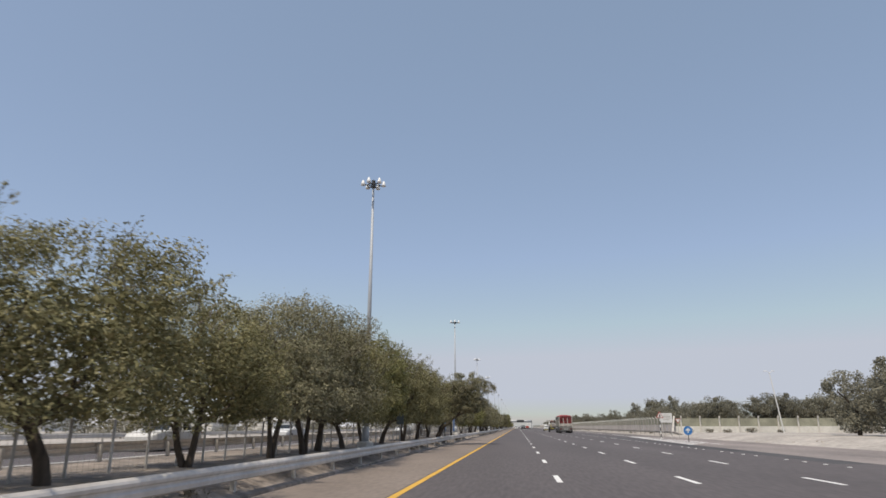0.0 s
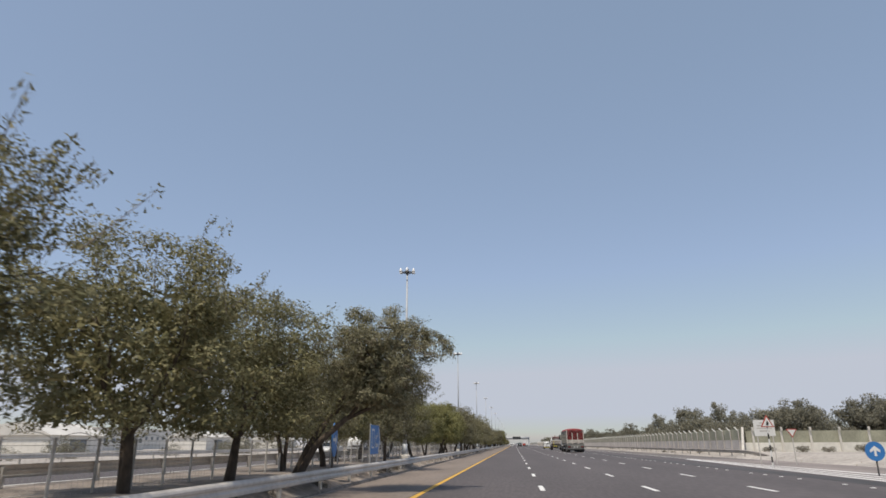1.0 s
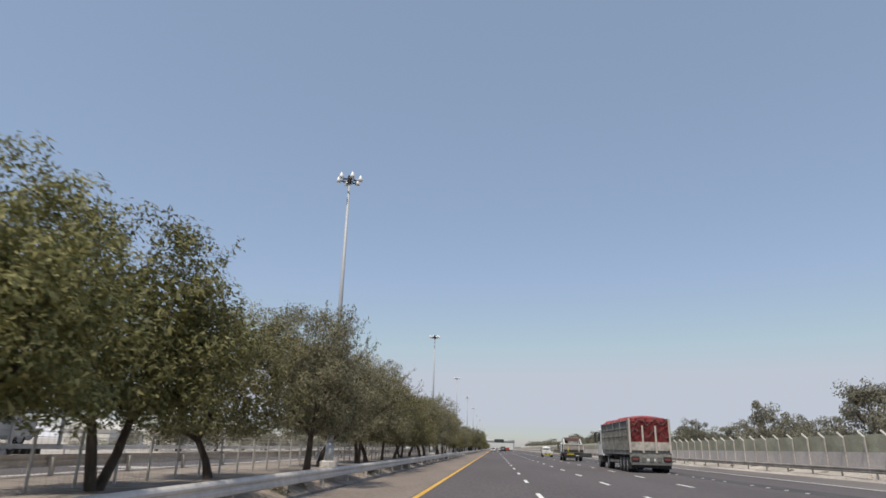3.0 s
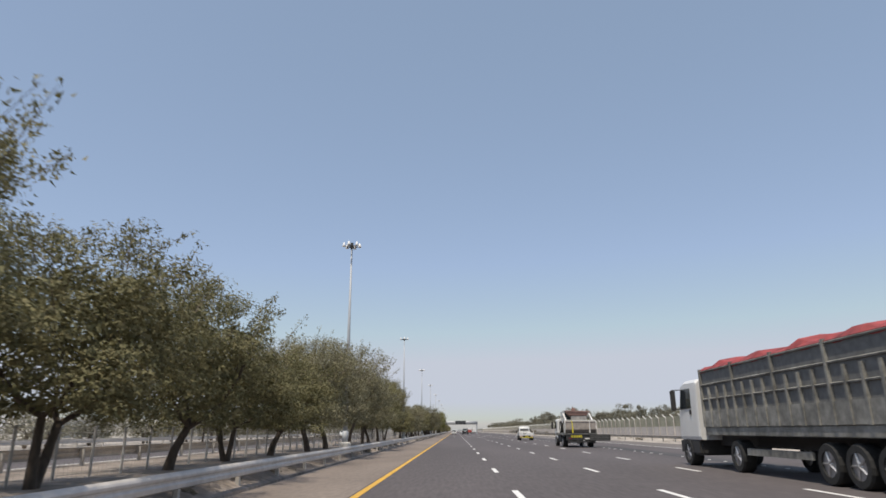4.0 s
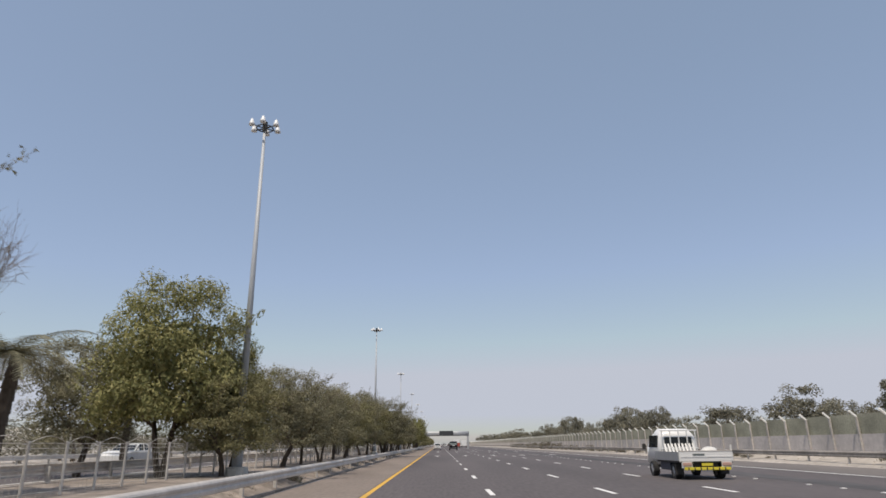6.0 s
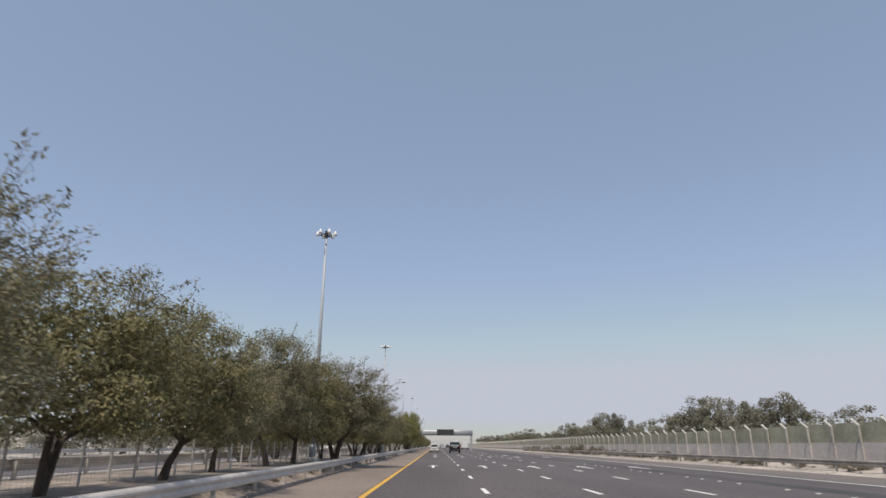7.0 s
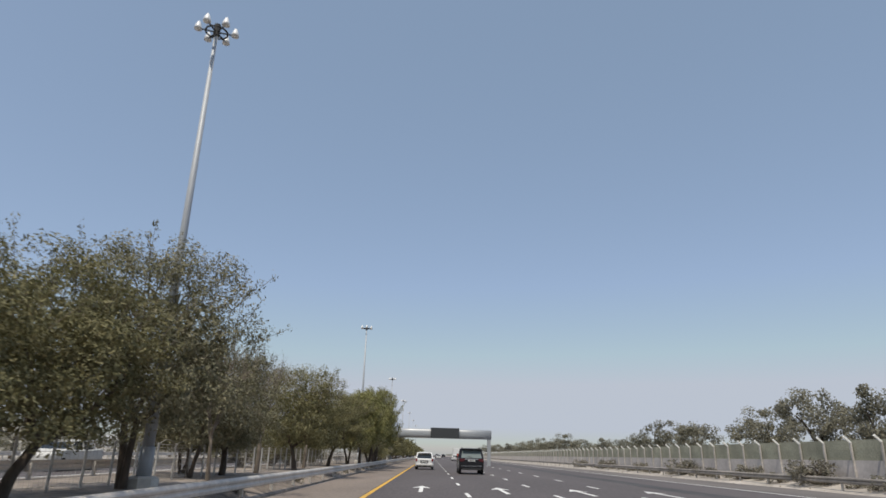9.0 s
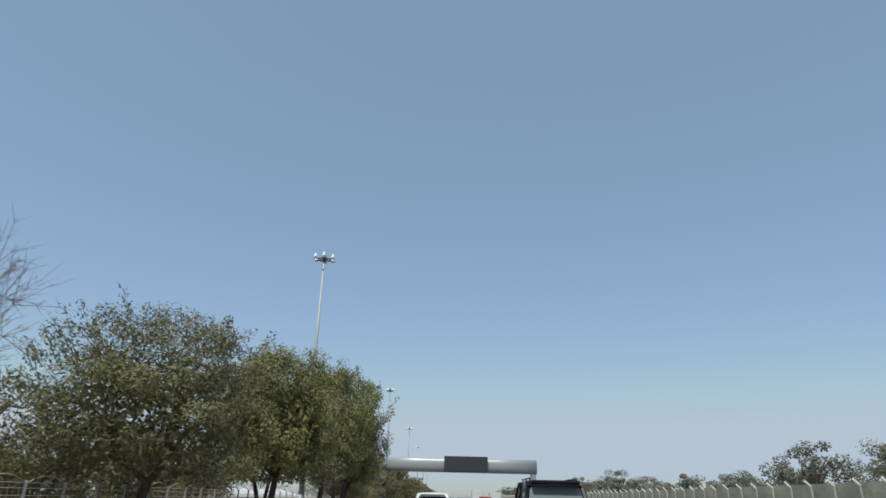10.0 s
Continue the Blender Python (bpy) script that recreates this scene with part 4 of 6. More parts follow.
def car(name, place, label, paint, length, width, belt, roof, hood, tail, wheel_r, scale, rear_kind="hatch", group="", category="car", pale_glass=False):
    """A closed car; its rear is at y = 0 and it faces +y. hood, tail: heights of bonnet and rear deck."""
    t = thing(name, place, label, category, group)
    t.matrix_basis = pose(*place) @ Matrix.Diagonal((scale, scale, scale, 1))
    h = width / 2
    g0 = 0.24 if rear_kind != "suv" else 0.34
    L = length
    sec = [ring(0.0, h - 0.10, g0 + 0.10, tail - 0.08), ring(0.10, h - 0.03, g0 + 0.02, tail), ring(0.5, h, g0, tail + 0.02), ring(L * 0.35, h, g0, belt), ring(L * 0.66, h, g0, belt),
           ring(L * 0.74, h - 0.01, g0, hood + 0.03), ring(L * 0.93, h - 0.06, g0 + 0.02, hood - 0.10), ring(L, h - 0.22, g0 + 0.08, hood - 0.28)]
    part("body", loft(sec), paint, t, smooth=False)
    gh = h - 0.11
    y0, y1 = (0.16, 0.62) if rear_kind == "suv" else ((0.22, 0.85) if rear_kind == "hatch" else (0.75, 1.4))
    cab_rings = []
    for y, z, hw in ((y0, belt - 0.05, gh), (y1, roof - 0.04, gh - 0.13), (L * 0.5, roof - 0.03, gh - 0.11), (L * 0.56, roof - 0.06, gh - 0.13), (L * 0.73, belt - 0.04, gh - 0.02)):
        zb = belt - 0.08
        cab_rings.append([(gh if z > belt else hw, y, zb), (hw, y, z), (-hw, y, z), (-gh if z > belt else -hw, y, zb)])
    part("glasshouse", loft(cab_rings), GLASS, t, "dark tinted windows")
    rf = []
    for y, z, hw in ((y1 - 0.16, roof - 0.10, gh - 0.11), (y1, roof - 0.015, gh - 0.12), (L * 0.36, roof + 0.02, gh - 0.12), (L * 0.5, roof, gh - 0.12), (L * 0.57, roof - 0.05, gh - 0.13)):
        rf.append([(hw + 0.02, y, z - 0.05), (hw - 0.06, y, z), (0, y, z + 0.02), (-hw + 0.06, y, z), (-hw - 0.02, y, z - 0.05)])
    part("roof", loft(rf), paint, t)
    for s in (-1, 1):
        bm = bmesh.new()
        tube(bm, (s * (gh + 0.005), y0, belt - 0.06), (s * (gh - 0.115), y1, roof - 0.04), 0.075, 0.06, 6)
        part("rear_pillar", bm, paint, t)
        bm = bmesh.new()
        tube(bm, (s * (gh - 0.01), L * 0.73, belt - 0.05), (s * (gh - 0.12), L * 0.56, roof - 0.04), 0.045, 0.04, 6)
        part("front_pillar", bm, paint, t)
        bm = bmesh.new()
        tube(bm, (s * (gh + 0.002), L * 0.42, belt - 0.05), (s * (gh - 0.108), L * 0.42, roof - 0.03), 0.04, 0.04, 6)
        part("side_pillar", bm, paint, t)
        part("door_mirror", slab(s * (h + 0.03) - 0.09, s * (h + 0.03) + 0.09, L * 0.68 - 0.06, L * 0.68 + 0.05, belt + 0.0, belt + 0.15, 0.03), paint, t)
        zt = tail - 0.16
        if rear_kind == "suv":
            part("tail_light", loft([[(s * (h - 0.07), y, zt + 0.10), (s * (h - 0.07), y, zt - 0.12), (s * (h - 0.36), y, zt - 0.09), (s * (h - 0.52), y, zt + 0.05), (s * (h - 0.50), y, zt + 0.10)][::s] for y in (-0.035, 0.2)]), LAMP_DARK, t, "wide dark red tail light")
        elif rear_kind == "hatch":
            part("tail_light", loft([[(s * (h - 0.06), y, zt + 0.16), (s * (h - 0.06), y, zt - 0.10), (s * (h - 0.24), y, zt - 0.06), (s * (h - 0.20), y, zt + 0.14)][::s] for y in (-0.03, 0.2)]), REDLAMP, t, "red tail light")
        else:
            part("tail_light", slab(s * (h - 0.22) - 0.16, s * (h - 0.22) + 0.16, -0.03, 0.16, zt - 0.09, zt + 0.08, 0.03), REDLAMP, t, "red tail light")
        for y in (L * 0.17 + 0.1, L * 0.80):
            wheel(t, s * (h - 0.13), y, wheel_r, 0.22)
    bm = loft([[(-gh + 0.09, y0 - 0.035, belt + 0.02), (gh - 0.09, y0 - 0.035, belt + 0.02), (gh - 0.09, y0 + 0.0, belt + 0.02), (-gh + 0.09, y0 + 0.0, belt + 0.02)],
               [(-gh + 0.19, y1 - 0.075, roof - 0.12), (gh - 0.19, y1 - 0.075, roof - 0.12), (gh - 0.19, y1 - 0.04, roof - 0.12), (-gh + 0.19, y1 - 0.04, roof - 0.12)]])
    part("rear_window", bm, GLASS_PALE if pale_glass else GLASS, t, "rear window with sky reflection tinted into its colour" if pale_glass else "")
    part("rear_bumper", slab(-h + 0.06, h - 0.06, -0.07, 0.12, g0 + 0.10, g0 + 0.30, 0.05), paint, t)
    part("bumper_insert", slab(-h + 0.25, h - 0.25, -0.062, 0.05, g0 - 0.02, g0 + 0.12, 0.02), DARK, t, "black lower bumper panel")
    zp = tail - (0.20 if rear_kind == "suv" else 0.30)
    part("number_plate", slab(-0.26, 0.26, -0.05, 0.02, zp - 0.06, zp + 0.055, 0.005), PLATE, t, "white plate with a plain dark bar")
    part("plate_bar", slab(-0.17, 0.17, -0.056, -0.045, zp - 0.02, zp + 0.02), DARK, t)
    if rear_kind == "suv":
        part("garnish", slab(-0.52, 0.52, -0.045, 0.03, tail - 0.12, tail - 0.055, 0.012), CHROME, t, "wide chrome strip above the plate")
        part("tailgate_crease", slab(-h + 0.22, h - 0.22, -0.03, 0.03, tail - 0.44, tail - 0.40, 0.012), paint, t)
        # bright strip added as the shine along the lower bumper
        part("bumper_trim", slab(-h + 0.20, h - 0.20, -0.085, 0.0, g0 + 0.26, g0 + 0.29, 0.008), CHROME, t, "thin bright strip added as bumper shine")
    else:
        part("plate_recess", slab(-0.36, 0.36, -0.03, 0.02, zp - 0.085, zp + 0.09, 0.02), DARK if rear_kind == "hatch" else paint, t)
        part("garnish", slab(-0.42, 0.42, -0.035, 0.03, tail - 0.19, tail - 0.15, 0.01), CHROME, t, "chrome strip above the plate")
    if rear_kind == "hatch":
        part("spoiler", slab(-gh + 0.2, gh - 0.2, y1 - 0.28, y1 - 0.02, roof - 0.08, roof - 0.03, 0.02), paint, t)
    if rear_kind == "suv":
        for s in (-1, 1):
            bm = bmesh.new()
            tube(bm, (s * (gh - 0.2), y1 + 0.1, roof + 0.06), (s * (gh - 0.2), L * 0.52, roof + 0.06), 0.02, 0.02, 6)
            for y in (y1 + 0.2, L * 0.33, L * 0.5):
                tube(bm, (s * (gh - 0.2), y, roof - 0.02), (s * (gh - 0.2), y, roof + 0.06), 0.018, 0.018, 6)
            part("roof_rail", bm, DARK, t)
        bm = bmesh.new()
        tube(bm, (0.05, y0 - 0.045, belt + 0.10), (-0.30, y0 + 0.02, belt + 0.14), 0.012, 0.01, 5)
        part("wiper", bm, DARK, t)
        part("spoiler", slab(-gh + 0.18, gh - 0.18, y1 - 0.42, y1 - 0.05, roof - 0.07, roof - 0.0, 0.02), paint, t)
    return t


# sky reflection is put into this base colour; headlights reuse it as pale glass
GLASS_PALE = material("glass_sky_tint", (0.16, 0.19, 0.19), 0.1)
WHITE_DUSTY = material("dusty_white_paint", (0.62, 0.61, 0.58), 0.5, grain=0.08, scale=3, blotch=0.08, blotch_scale=0.8)
car("hatchback_car", (-0.78, 388.0, 0), "white hatchback car driving ahead in the inner lane", WHITE_PAINT, 4.3, 1.76, 0.95, 1.53, 0.95, 0.98, 0.31, 1.12, "hatch")
car("suv_car", (3.3, 374.5, 0), "large black off-road car with roof rails and chrome strip", BLACK_PAINT, 5.1, 1.98, 1.18, 1.90, 1.18, 1.20, 0.40, 1.09, "suv", pale_glass=True)
# traffic far ahead and on the other carriageway
car("saloon_car", (-0.6, 560, 0), "small white saloon car far ahead", WHITE_PAINT, 4.5, 1.78, 0.95, 1.46, 0.92, 1.02, 0.31, 1.1, "saloon", "far traffic")
car("suv_car", (3.1, 640, 0), "silver-grey off-road car far ahead", material("silver_paint", (0.35, 0.36, 0.37), 0.3, 0.4), 4.8, 1.9, 1.1, 1.78, 1.1, 1.12, 0.36, 1.1, "suv", "far traffic")
car("saloon_car", (8.9, 540, 0), "dusty white saloon car in an outer lane", WHITE_DUSTY, 4.5, 1.78, 0.95, 1.46, 0.92, 1.02, 0.31, 1.1, "saloon", "far traffic")
for x, y, kind, lab, paint in ((-16.2, 95.6, "saloon", "white saloon car on the opposite carriageway", WHITE_PAINT), (-19.5, 58, "saloon", "white saloon car on the opposite carriageway", WHITE_PAINT),
                               (-16.5, 33, "saloon", "dusty white saloon car on the opposite carriageway", WHITE_DUSTY), (-19, 252, "saloon", "white saloon car on the opposite carriageway", WHITE_PAINT),
                               (-17, 352, "saloon", "pale saloon car on the opposite carriageway", WHITE_DUSTY)):
    c = car("suv_car" if kind == "suv" else "saloon_car", (x, y, 0.36), lab, paint, 4.7, 1.8, 1.0, 1.72 if kind == "suv" else 1.45, 1.0, 1.05, 0.33, 1.1, kind, "traffic on the opposite carriageway")
    c.matrix_basis = pose(x, y, 0.38, 0, 0, 180) @ Matrix.Diagonal((0.92, 0.92, 0.92, 1))


def lorry_cab(t, y0, w, paint, z0, z1, depth, grille=True):
    """A forward-control cab whose back is at y0."""
    h = w / 2
    rings = []
    for y, za, zb, hw in ((y0, z0, z1 - 0.05, h - 0.03), (y0 + 0.12, z0, z1, h), (y0 + depth * 0.62, z0, z1, h), (y0 + depth * 0.80, z0, z1 - 0.10, h - 0.02), (y0 + depth, z0, z0 + (z1 - z0) * 0.5, h - 0.05)):
        rings.append([(hw - 0.04, y, za), (hw, y, za + 0.12), (hw - 0.03, y, zb - 0.12), (hw - 0.14, y, zb), (-hw + 0.14, y, zb), (-hw + 0.03, y, zb - 0.12), (-hw, y, za + 0.12), (-hw + 0.04, y, za)])
    cab = part("cab", loft(rings), paint, t, "white lorry cab")
    zm, zt = z0 + (z1 - z0) * 0.52, z0 + (z1 - z0) * 0.86
    for s in (-1, 1):
        bm = bmesh.new()
        vs = []
        for x in (s * (h - 0.03), s * (h + 0.006)):
            vs.append([bm.verts.new((x - s * 0.02 * (z > zm), y, z)) for y, z in ((y0 + depth * 0.30, zm), (y0 + depth * 0.84, zm), (y0 + depth * 0.74, zt), (y0 + depth * 0.30, zt))])
        bm.faces.new(vs[0])
        bm.faces.new(vs[1])
        for i in range(4):
            bm.faces.new((vs[0][i], vs[0][(i + 1) % 4], vs[1][(i + 1) % 4], vs[1][i]))
        part("side_window", bm, GLASS, cab)
        part("door_handle", slab(s * h - 0.02, s * h + 0.03, y0 + depth * 0.30, y0 + depth * 0.36, zm - 0.22, zm - 0.05), DARK, cab)
        m = part("wing_mirror", slab(s * (h + 0.18) - 0.08, s * (h + 0.18) + 0.08, y0 + depth * 0.86, y0 + depth * 0.94, zm - 0.05, zt, 0.03), DARK, t, "black wing mirror on a bracket")
        bm = bmesh.new()
        tube(bm, (s * (h - 0.05), y0 + depth * 0.80, zt), (s * (h + 0.18), y0 + depth * 0.90, zt), 0.02, 0.02, 5)
        tube(bm, (s * (h - 0.05), y0 + depth * 0.84, zm), (s * (h + 0.18), y0 + depth * 0.90, zm), 0.02, 0.02, 5)
        part("mirror_bracket", bm, DARK, m)
    part("back_window", slab(-h + 0.35, h - 0.35, y0 - 0.012, y0 + 0.02, zm + 0.05, zt - 0.05, 0.005), GLASS, cab)
    return cab


# car transporter coming the other way
tp = thing("car_transporter", (-19.4, 116.4, 0.4), "white car transporter lorry with two steel decks", "lorry", "traffic on the opposite carriageway")
for s in (-1, 1):
    for z in (0.72, 2.05):
        part("deck_rail", slab(s * 1.05 - 0.07, s * 1.05 + 0.07, 2.3, 14.0, z - 0.09, z + 0.09, 0.01), GALV_DULL, tp)
    for y in (2.5, 5.4, 8.2, 11.0, 13.8):
        part("deck_post", slab(s * 1.05 - 0.05, s * 1.05 + 0.05, y - 0.06, y + 0.06, 0.6, 2.1), GALV_DULL, tp)
    for y in (0.9, 9.6, 10.7):
        wheel(tp, s * 0.95, y, 0.40, 0.30)
part("lower_deck", slab(-1.0, 1.0, 2.3, 14.0, 0.66, 0.72), DARK, tp)
part("upper_deck", slab(-1.0, 1.0, 2.3, 14.0, 2.06, 2.12), DARK, tp)
part("chassis", slab(-0.45, 0.45, 0.3, 13.6, 0.40, 0.66), DARK, tp)
cab = part("cab", loft([[(x, y, z) for x, z in ((-h_, 0.42), (h_, 0.42), (h_, 1.25), (h_ - 0.10, zt), (-h_ + 0.10, zt), (-h_, 1.25))] for y, h_, zt in ((0.0, 1.0, 1.30), (0.10, 1.02, 1.60), (0.42, 1.02, 2.18), (1.75, 1.02, 2.22), (1.85, 1.0, 2.15))]), WHITE_PAINT, tp, "white lorry cab")
part("windscreen", loft([[(-0.86, 0.06, 1.32), (0.86, 0.06, 1.32), (0.86, 0.12, 1.32), (-0.86, 0.12, 1.32)], [(-0.80, 0.37, 2.02), (0.80, 0.37, 2.02), (0.80, 0.44, 2.02), (-0.80, 0.44, 2.02)]]), GLASS, cab)
part("grille", slab(-0.6, 0.6, -0.04, 0.03, 0.75, 1.0, 0.01), DARK, cab)
part("bumper", slab(-1.0, 1.0, -0.10, 0.10, 0.36, 0.60, 0.04), DARK, cab)
for s in (-1, 1):
    part("headlight", slab(s * 0.78 - 0.14, s * 0.78 + 0.14, -0.03, 0.05, 0.72, 0.92, 0.03), GLASS_PALE, cab)
    part("side_window", slab(s * 1.0 - 0.025, s * 1.0 + 0.03, 0.55, 1.35, 1.32, 1.95, 0.01), GLASS, cab)
for y, z, kind, lab in ((7.2, 0.72, "hatch", "white van-like car on the lower deck of the transporter"), (12.6, 0.72, "saloon", "white saloon car on the lower deck of the transporter"), (6.6, 2.12, "saloon", "white saloon car on the upper deck of the transporter"), (11.4, 2.12, "hatch", "white hatchback car on the upper deck of the transporter")):
    c = car("saloon_car" if kind == "saloon" else "hatchback_car", (0, 0, 0), lab, WHITE_DUSTY, 4.4, 1.74, 0.95, 1.42, 0.95, 1.0, 0.30, 1.0, kind, "cars on the transporter")
    c.matrix_basis = pose(-19.4, 116.4 + y, 0.4 + z, 0, 0, 180)

# high-sided lorry with a red tarpaulin over its load
TR = 1.2
lorry = thing("lorry", (11.25, 153.0, 0), "high-sided articulated lorry with red tarpaulin over its load", "lorry")
lorry.matrix_basis = pose(11.25, 153.0, 0) @ Matrix.Diagonal((TR, 1.06, 1.10, 1))
part("trailer_floor", slab(-1.25, 1.25, 0.05, 11.2, 1.12, 1.40, 0.02), TRAILER_GREY, lorry)
for s in (-1, 1):
    side = part("side_board", slab(s * 1.25 - 0.03, s * 1.25 + 0.03, 0.1, 11.2, 1.40, 1.95, 0.01), TRAILER_GREY, lorry, "worn grey-green dropside board")
    part("upper_side", slab(s * 1.22 - 0.02, s * 1.22 + 0.02, 0.1, 11.2, 1.95, 3.30), TRAILER_DARK, lorry, "dark slatted upper side")
    n = 17
    for i in range(n):
        y = 0.15 + i * (11.0 / (n - 1))
        part("stake", slab(s * 1.27 - 0.04, s * 1.27 + 0.04, y - 0.05, y + 0.05, 1.40, 2.75 if i % 4 else 3.42), TRAILER_GREY, side)
    bm = bmesh.new()
    for z in (2.35, 2.85, 3.32):
        tube(bm, (s * 1.27, 0.1, z), (s * 1.27, 11.2, z), 0.03, 0.03, 5)
    part("side_rail", bm, TRAILER_GREY, lorry)
rings = []
for i in range(24):
    y = 0.02 + i * 11.25 / 23
    b = 0.07 * math.sin(i * 2.3) + 0.05 * math.sin(i * 5.1)
    top = 3.62 + b + (-0.10 if i == 0 else 0)
    rings.append([(1.20, y, 3.22 + 0.06 * math.sin(i * 1.7)), (1.28, y, 3.36), (1.05, y, top - 0.10), (0.5, y, top + 0.03 * math.sin(i * 3.3)), (0, y, top + 0.04), (-0.5, y, top + 0.03 * math.cos(i * 2.9)), (-1.05, y, top - 0.10), (-1.28, y, 3.36), (-1.20, y, 3.22 + 0.06 * math.sin(i * 2.1 + 1))])
part("tarpaulin", loft(rings), RED_TARP, lorry, "sagging red tarpaulin")
bm = bmesh.new()
cols = 12
grid = [[bm.verts.new((-1.16 + 2.32 * i / cols, 0.03 + 0.05 * math.sin(i * 2.2 + j), 1.85 + 1.62 * j / 6)) for i in range(cols + 1)] for j in range(7)]
for j in range(6):
    for i in range(cols):
        bm.faces.new((grid[j][i], grid[j][i + 1], grid[j + 1][i + 1], grid[j + 1][i]))
bmesh.ops.solidify(bm, geom=bm.faces[:], thickness=0.03)
part("rear_tarpaulin", bm, RED_TARP, lorry, "red tarpaulin hanging behind the tailgate bars")
part("tailgate", slab(-1.22, 1.22, -0.04, 0.04, 1.40, 1.95, 0.01), material("tailgate_pale", (0.40, 0.37, 0.33), 0.75, grain=0.25, scale=5, blotch=0.35, blotch_scale=1.2), lorry, "pale worn tailgate")
for x in (-1.20, -0.42, 0.36, 1.20):
    part("tailgate_bar", slab(x - 0.055, x + 0.055, -0.09, -0.03, 1.25, 3.45 if abs(x) > 1 else 3.0, 0.01), material("bar_pale", (0.52, 0.47, 0.42), 0.7, grain=0.15, scale=5), lorry, "pale upright bar")
part("tail_frame", slab(-1.25, 1.25, -0.06, 0.06, 0.62, 1.14, 0.02), TRAILER_GREY, lorry)
part("bumper_bar", slab(-1.2, 1.2, -0.10, 0.02, 0.48, 0.66, 0.02), TRAILER_DARK, lorry)
for x in (-0.45, 0.02, 0.48):
    part("tow_box", slab(x - 0.13, x + 0.13, -0.12, -0.05, 0.66, 0.98 if x else 0.84, 0.03), TRAILER_DARK, lorry)
part("underbody_box", slab(-0.95, 0.95, 0.1, 0.7, 0.30, 0.55, 0.04), DARK, lorry)
bm = bmesh.new()
for k in range(9):
    a, b = -1.15 + k * 0.26, -1.15 + (k + 1) * 0.26
    tube(bm, (a, -0.02, 3.25 - 0.25 * math.sin(k * 1.9)), (b, -0.02, 3.25 - 0.25 * math.sin((k + 1) * 1.9)), 0.014, 0.014, 4)
    tube(bm, (a, -0.02, 2.5 + 0.3 * math.sin(k * 1.3)), (b, -0.02, 2.5 + 0.3 * math.sin((k + 1) * 1.3)), 0.014, 0.014, 4)
part("lashing_rope", bm, TRAILER_DARK, lorry, "dark rope over the tarpaulin")
for x in (-0.95, 0.95):
    lb = part("lamp_box", slab(x - 0.24, x + 0.24, -0.13, -0.05, 0.70, 1.02, 0.03), DARK, lorry, "dirty black lamp box")
    part("tail_light", slab(x - 0.18, x + 0.18, -0.145, -0.125, 0.78, 0.94, 0.01), material("dusty_red_lamp", (0.20, 0.05, 0.045), 0.5), lb, "dusty red tail light")
part("number_plate", slab(-0.25, 0.25, -0.08, -0.055, 0.74, 0.90), PLATE, lorry, "small pale plate")
part("chassis", slab(-0.5, 0.5, 0.3, 14.2, 0.75, 1.12), DARK, lorry)
for y in (1.2, 2.4, 3.6):
    for s in (-1, 1):
        wheel(lorry, s * 1.02, y, 0.5, 0.44)
for y in (8.9, 13.4):
    for s in (-1, 1):
        wheel(lorry, s * 1.02, y, 0.5, 0.40)
for s in (-1, 1):
    part("mudflap", slab(s * 1.02 - 0.25, s * 1.02 + 0.25, 0.42, 0.46, 0.25, 0.9), DARK, lorry)
    part("side_guard", slab(s * 1.15 - 0.03, s * 1.15 + 0.03, 4.4, 8.2, 0.55, 0.75), TRAILER_GREY, lorry)
part("air_stack", slab(-1.05, -0.6, 11.45, 11.85, 1.2, 3.0, 0.05), DARK, lorry, "black ribbed intake stack behind the cab")
lorry_cab(lorry, 11.95, 2.45, WHITE_PAINT, 0.95, 3.15, 2.25)
part("cab_skirt", slab(-1.2, 1.2, 12.1, 14.25, 0.40, 1.0, 0.08), DARK, lorry, "dark lower cab with steps")

# flatbed lorry
flat = thing("flatbed_lorry", (10.75, 195.6, 0), "white-cabbed flatbed lorry with black steel bed", "lorry")
flat.matrix_basis = pose(10.75, 195.6, 0) @ Matrix.Diagonal((1.18, 1.05, 1.10, 1))
part("bed", slab(-1.15, 1.15, 0.0, 5.0, 0.92, 1.06, 0.015), TRAILER_DARK, flat, "dark steel load bed")
part("chassis", slab(-0.45, 0.45, 0.2, 6.6, 0.55, 0.92), DARK, flat)
for s in (-1, 1):
    part("bed_edge", slab(s * 1.15 - 0.03, s * 1.15 + 0.03, 0, 5.0, 0.97, 1.12), TRAILER_GREY, flat, "pale edge of the bed")
    part("side_panel", slab(s * 1.05 - 0.03, s * 1.05 + 0.03, 2.6, 4.4, 0.45, 0.92, 0.01), DARK, flat)
    for y in (1.75, 5.75):
        wheel(flat, s * 0.95, y, 0.42, 0.36 if y < 2 else 0.26)
    part("tail_light", slab(s * 0.8 - 0.13, s * 0.8 + 0.13, -0.05, 0.02, 0.66, 0.75), material("dull_red_lamp", (0.12, 0.025, 0.025), 0.5), flat, "dull red tail light")
part("tail_board", slab(-1.1, 1.1, -0.03, 0.05, 0.55, 0.95, 0.01), DARK, flat)
for z in (0.80, 0.90):
    part("reflector_strip", slab(-0.75, 0.05, -0.05, -0.025, z - 0.035, z + 0.035), YELLOW_TAPE, flat, "yellow reflector strip")
part("number_plate", slab(0.25, 0.6, -0.05, -0.028, 0.62, 0.72), PLATE, flat, "small pale plate")
part("loading_ramp", slab(0.55, 2.05, -0.35, -0.28, 0.50, 0.98, 0.01), DARK, flat, "black folded loading ramp")
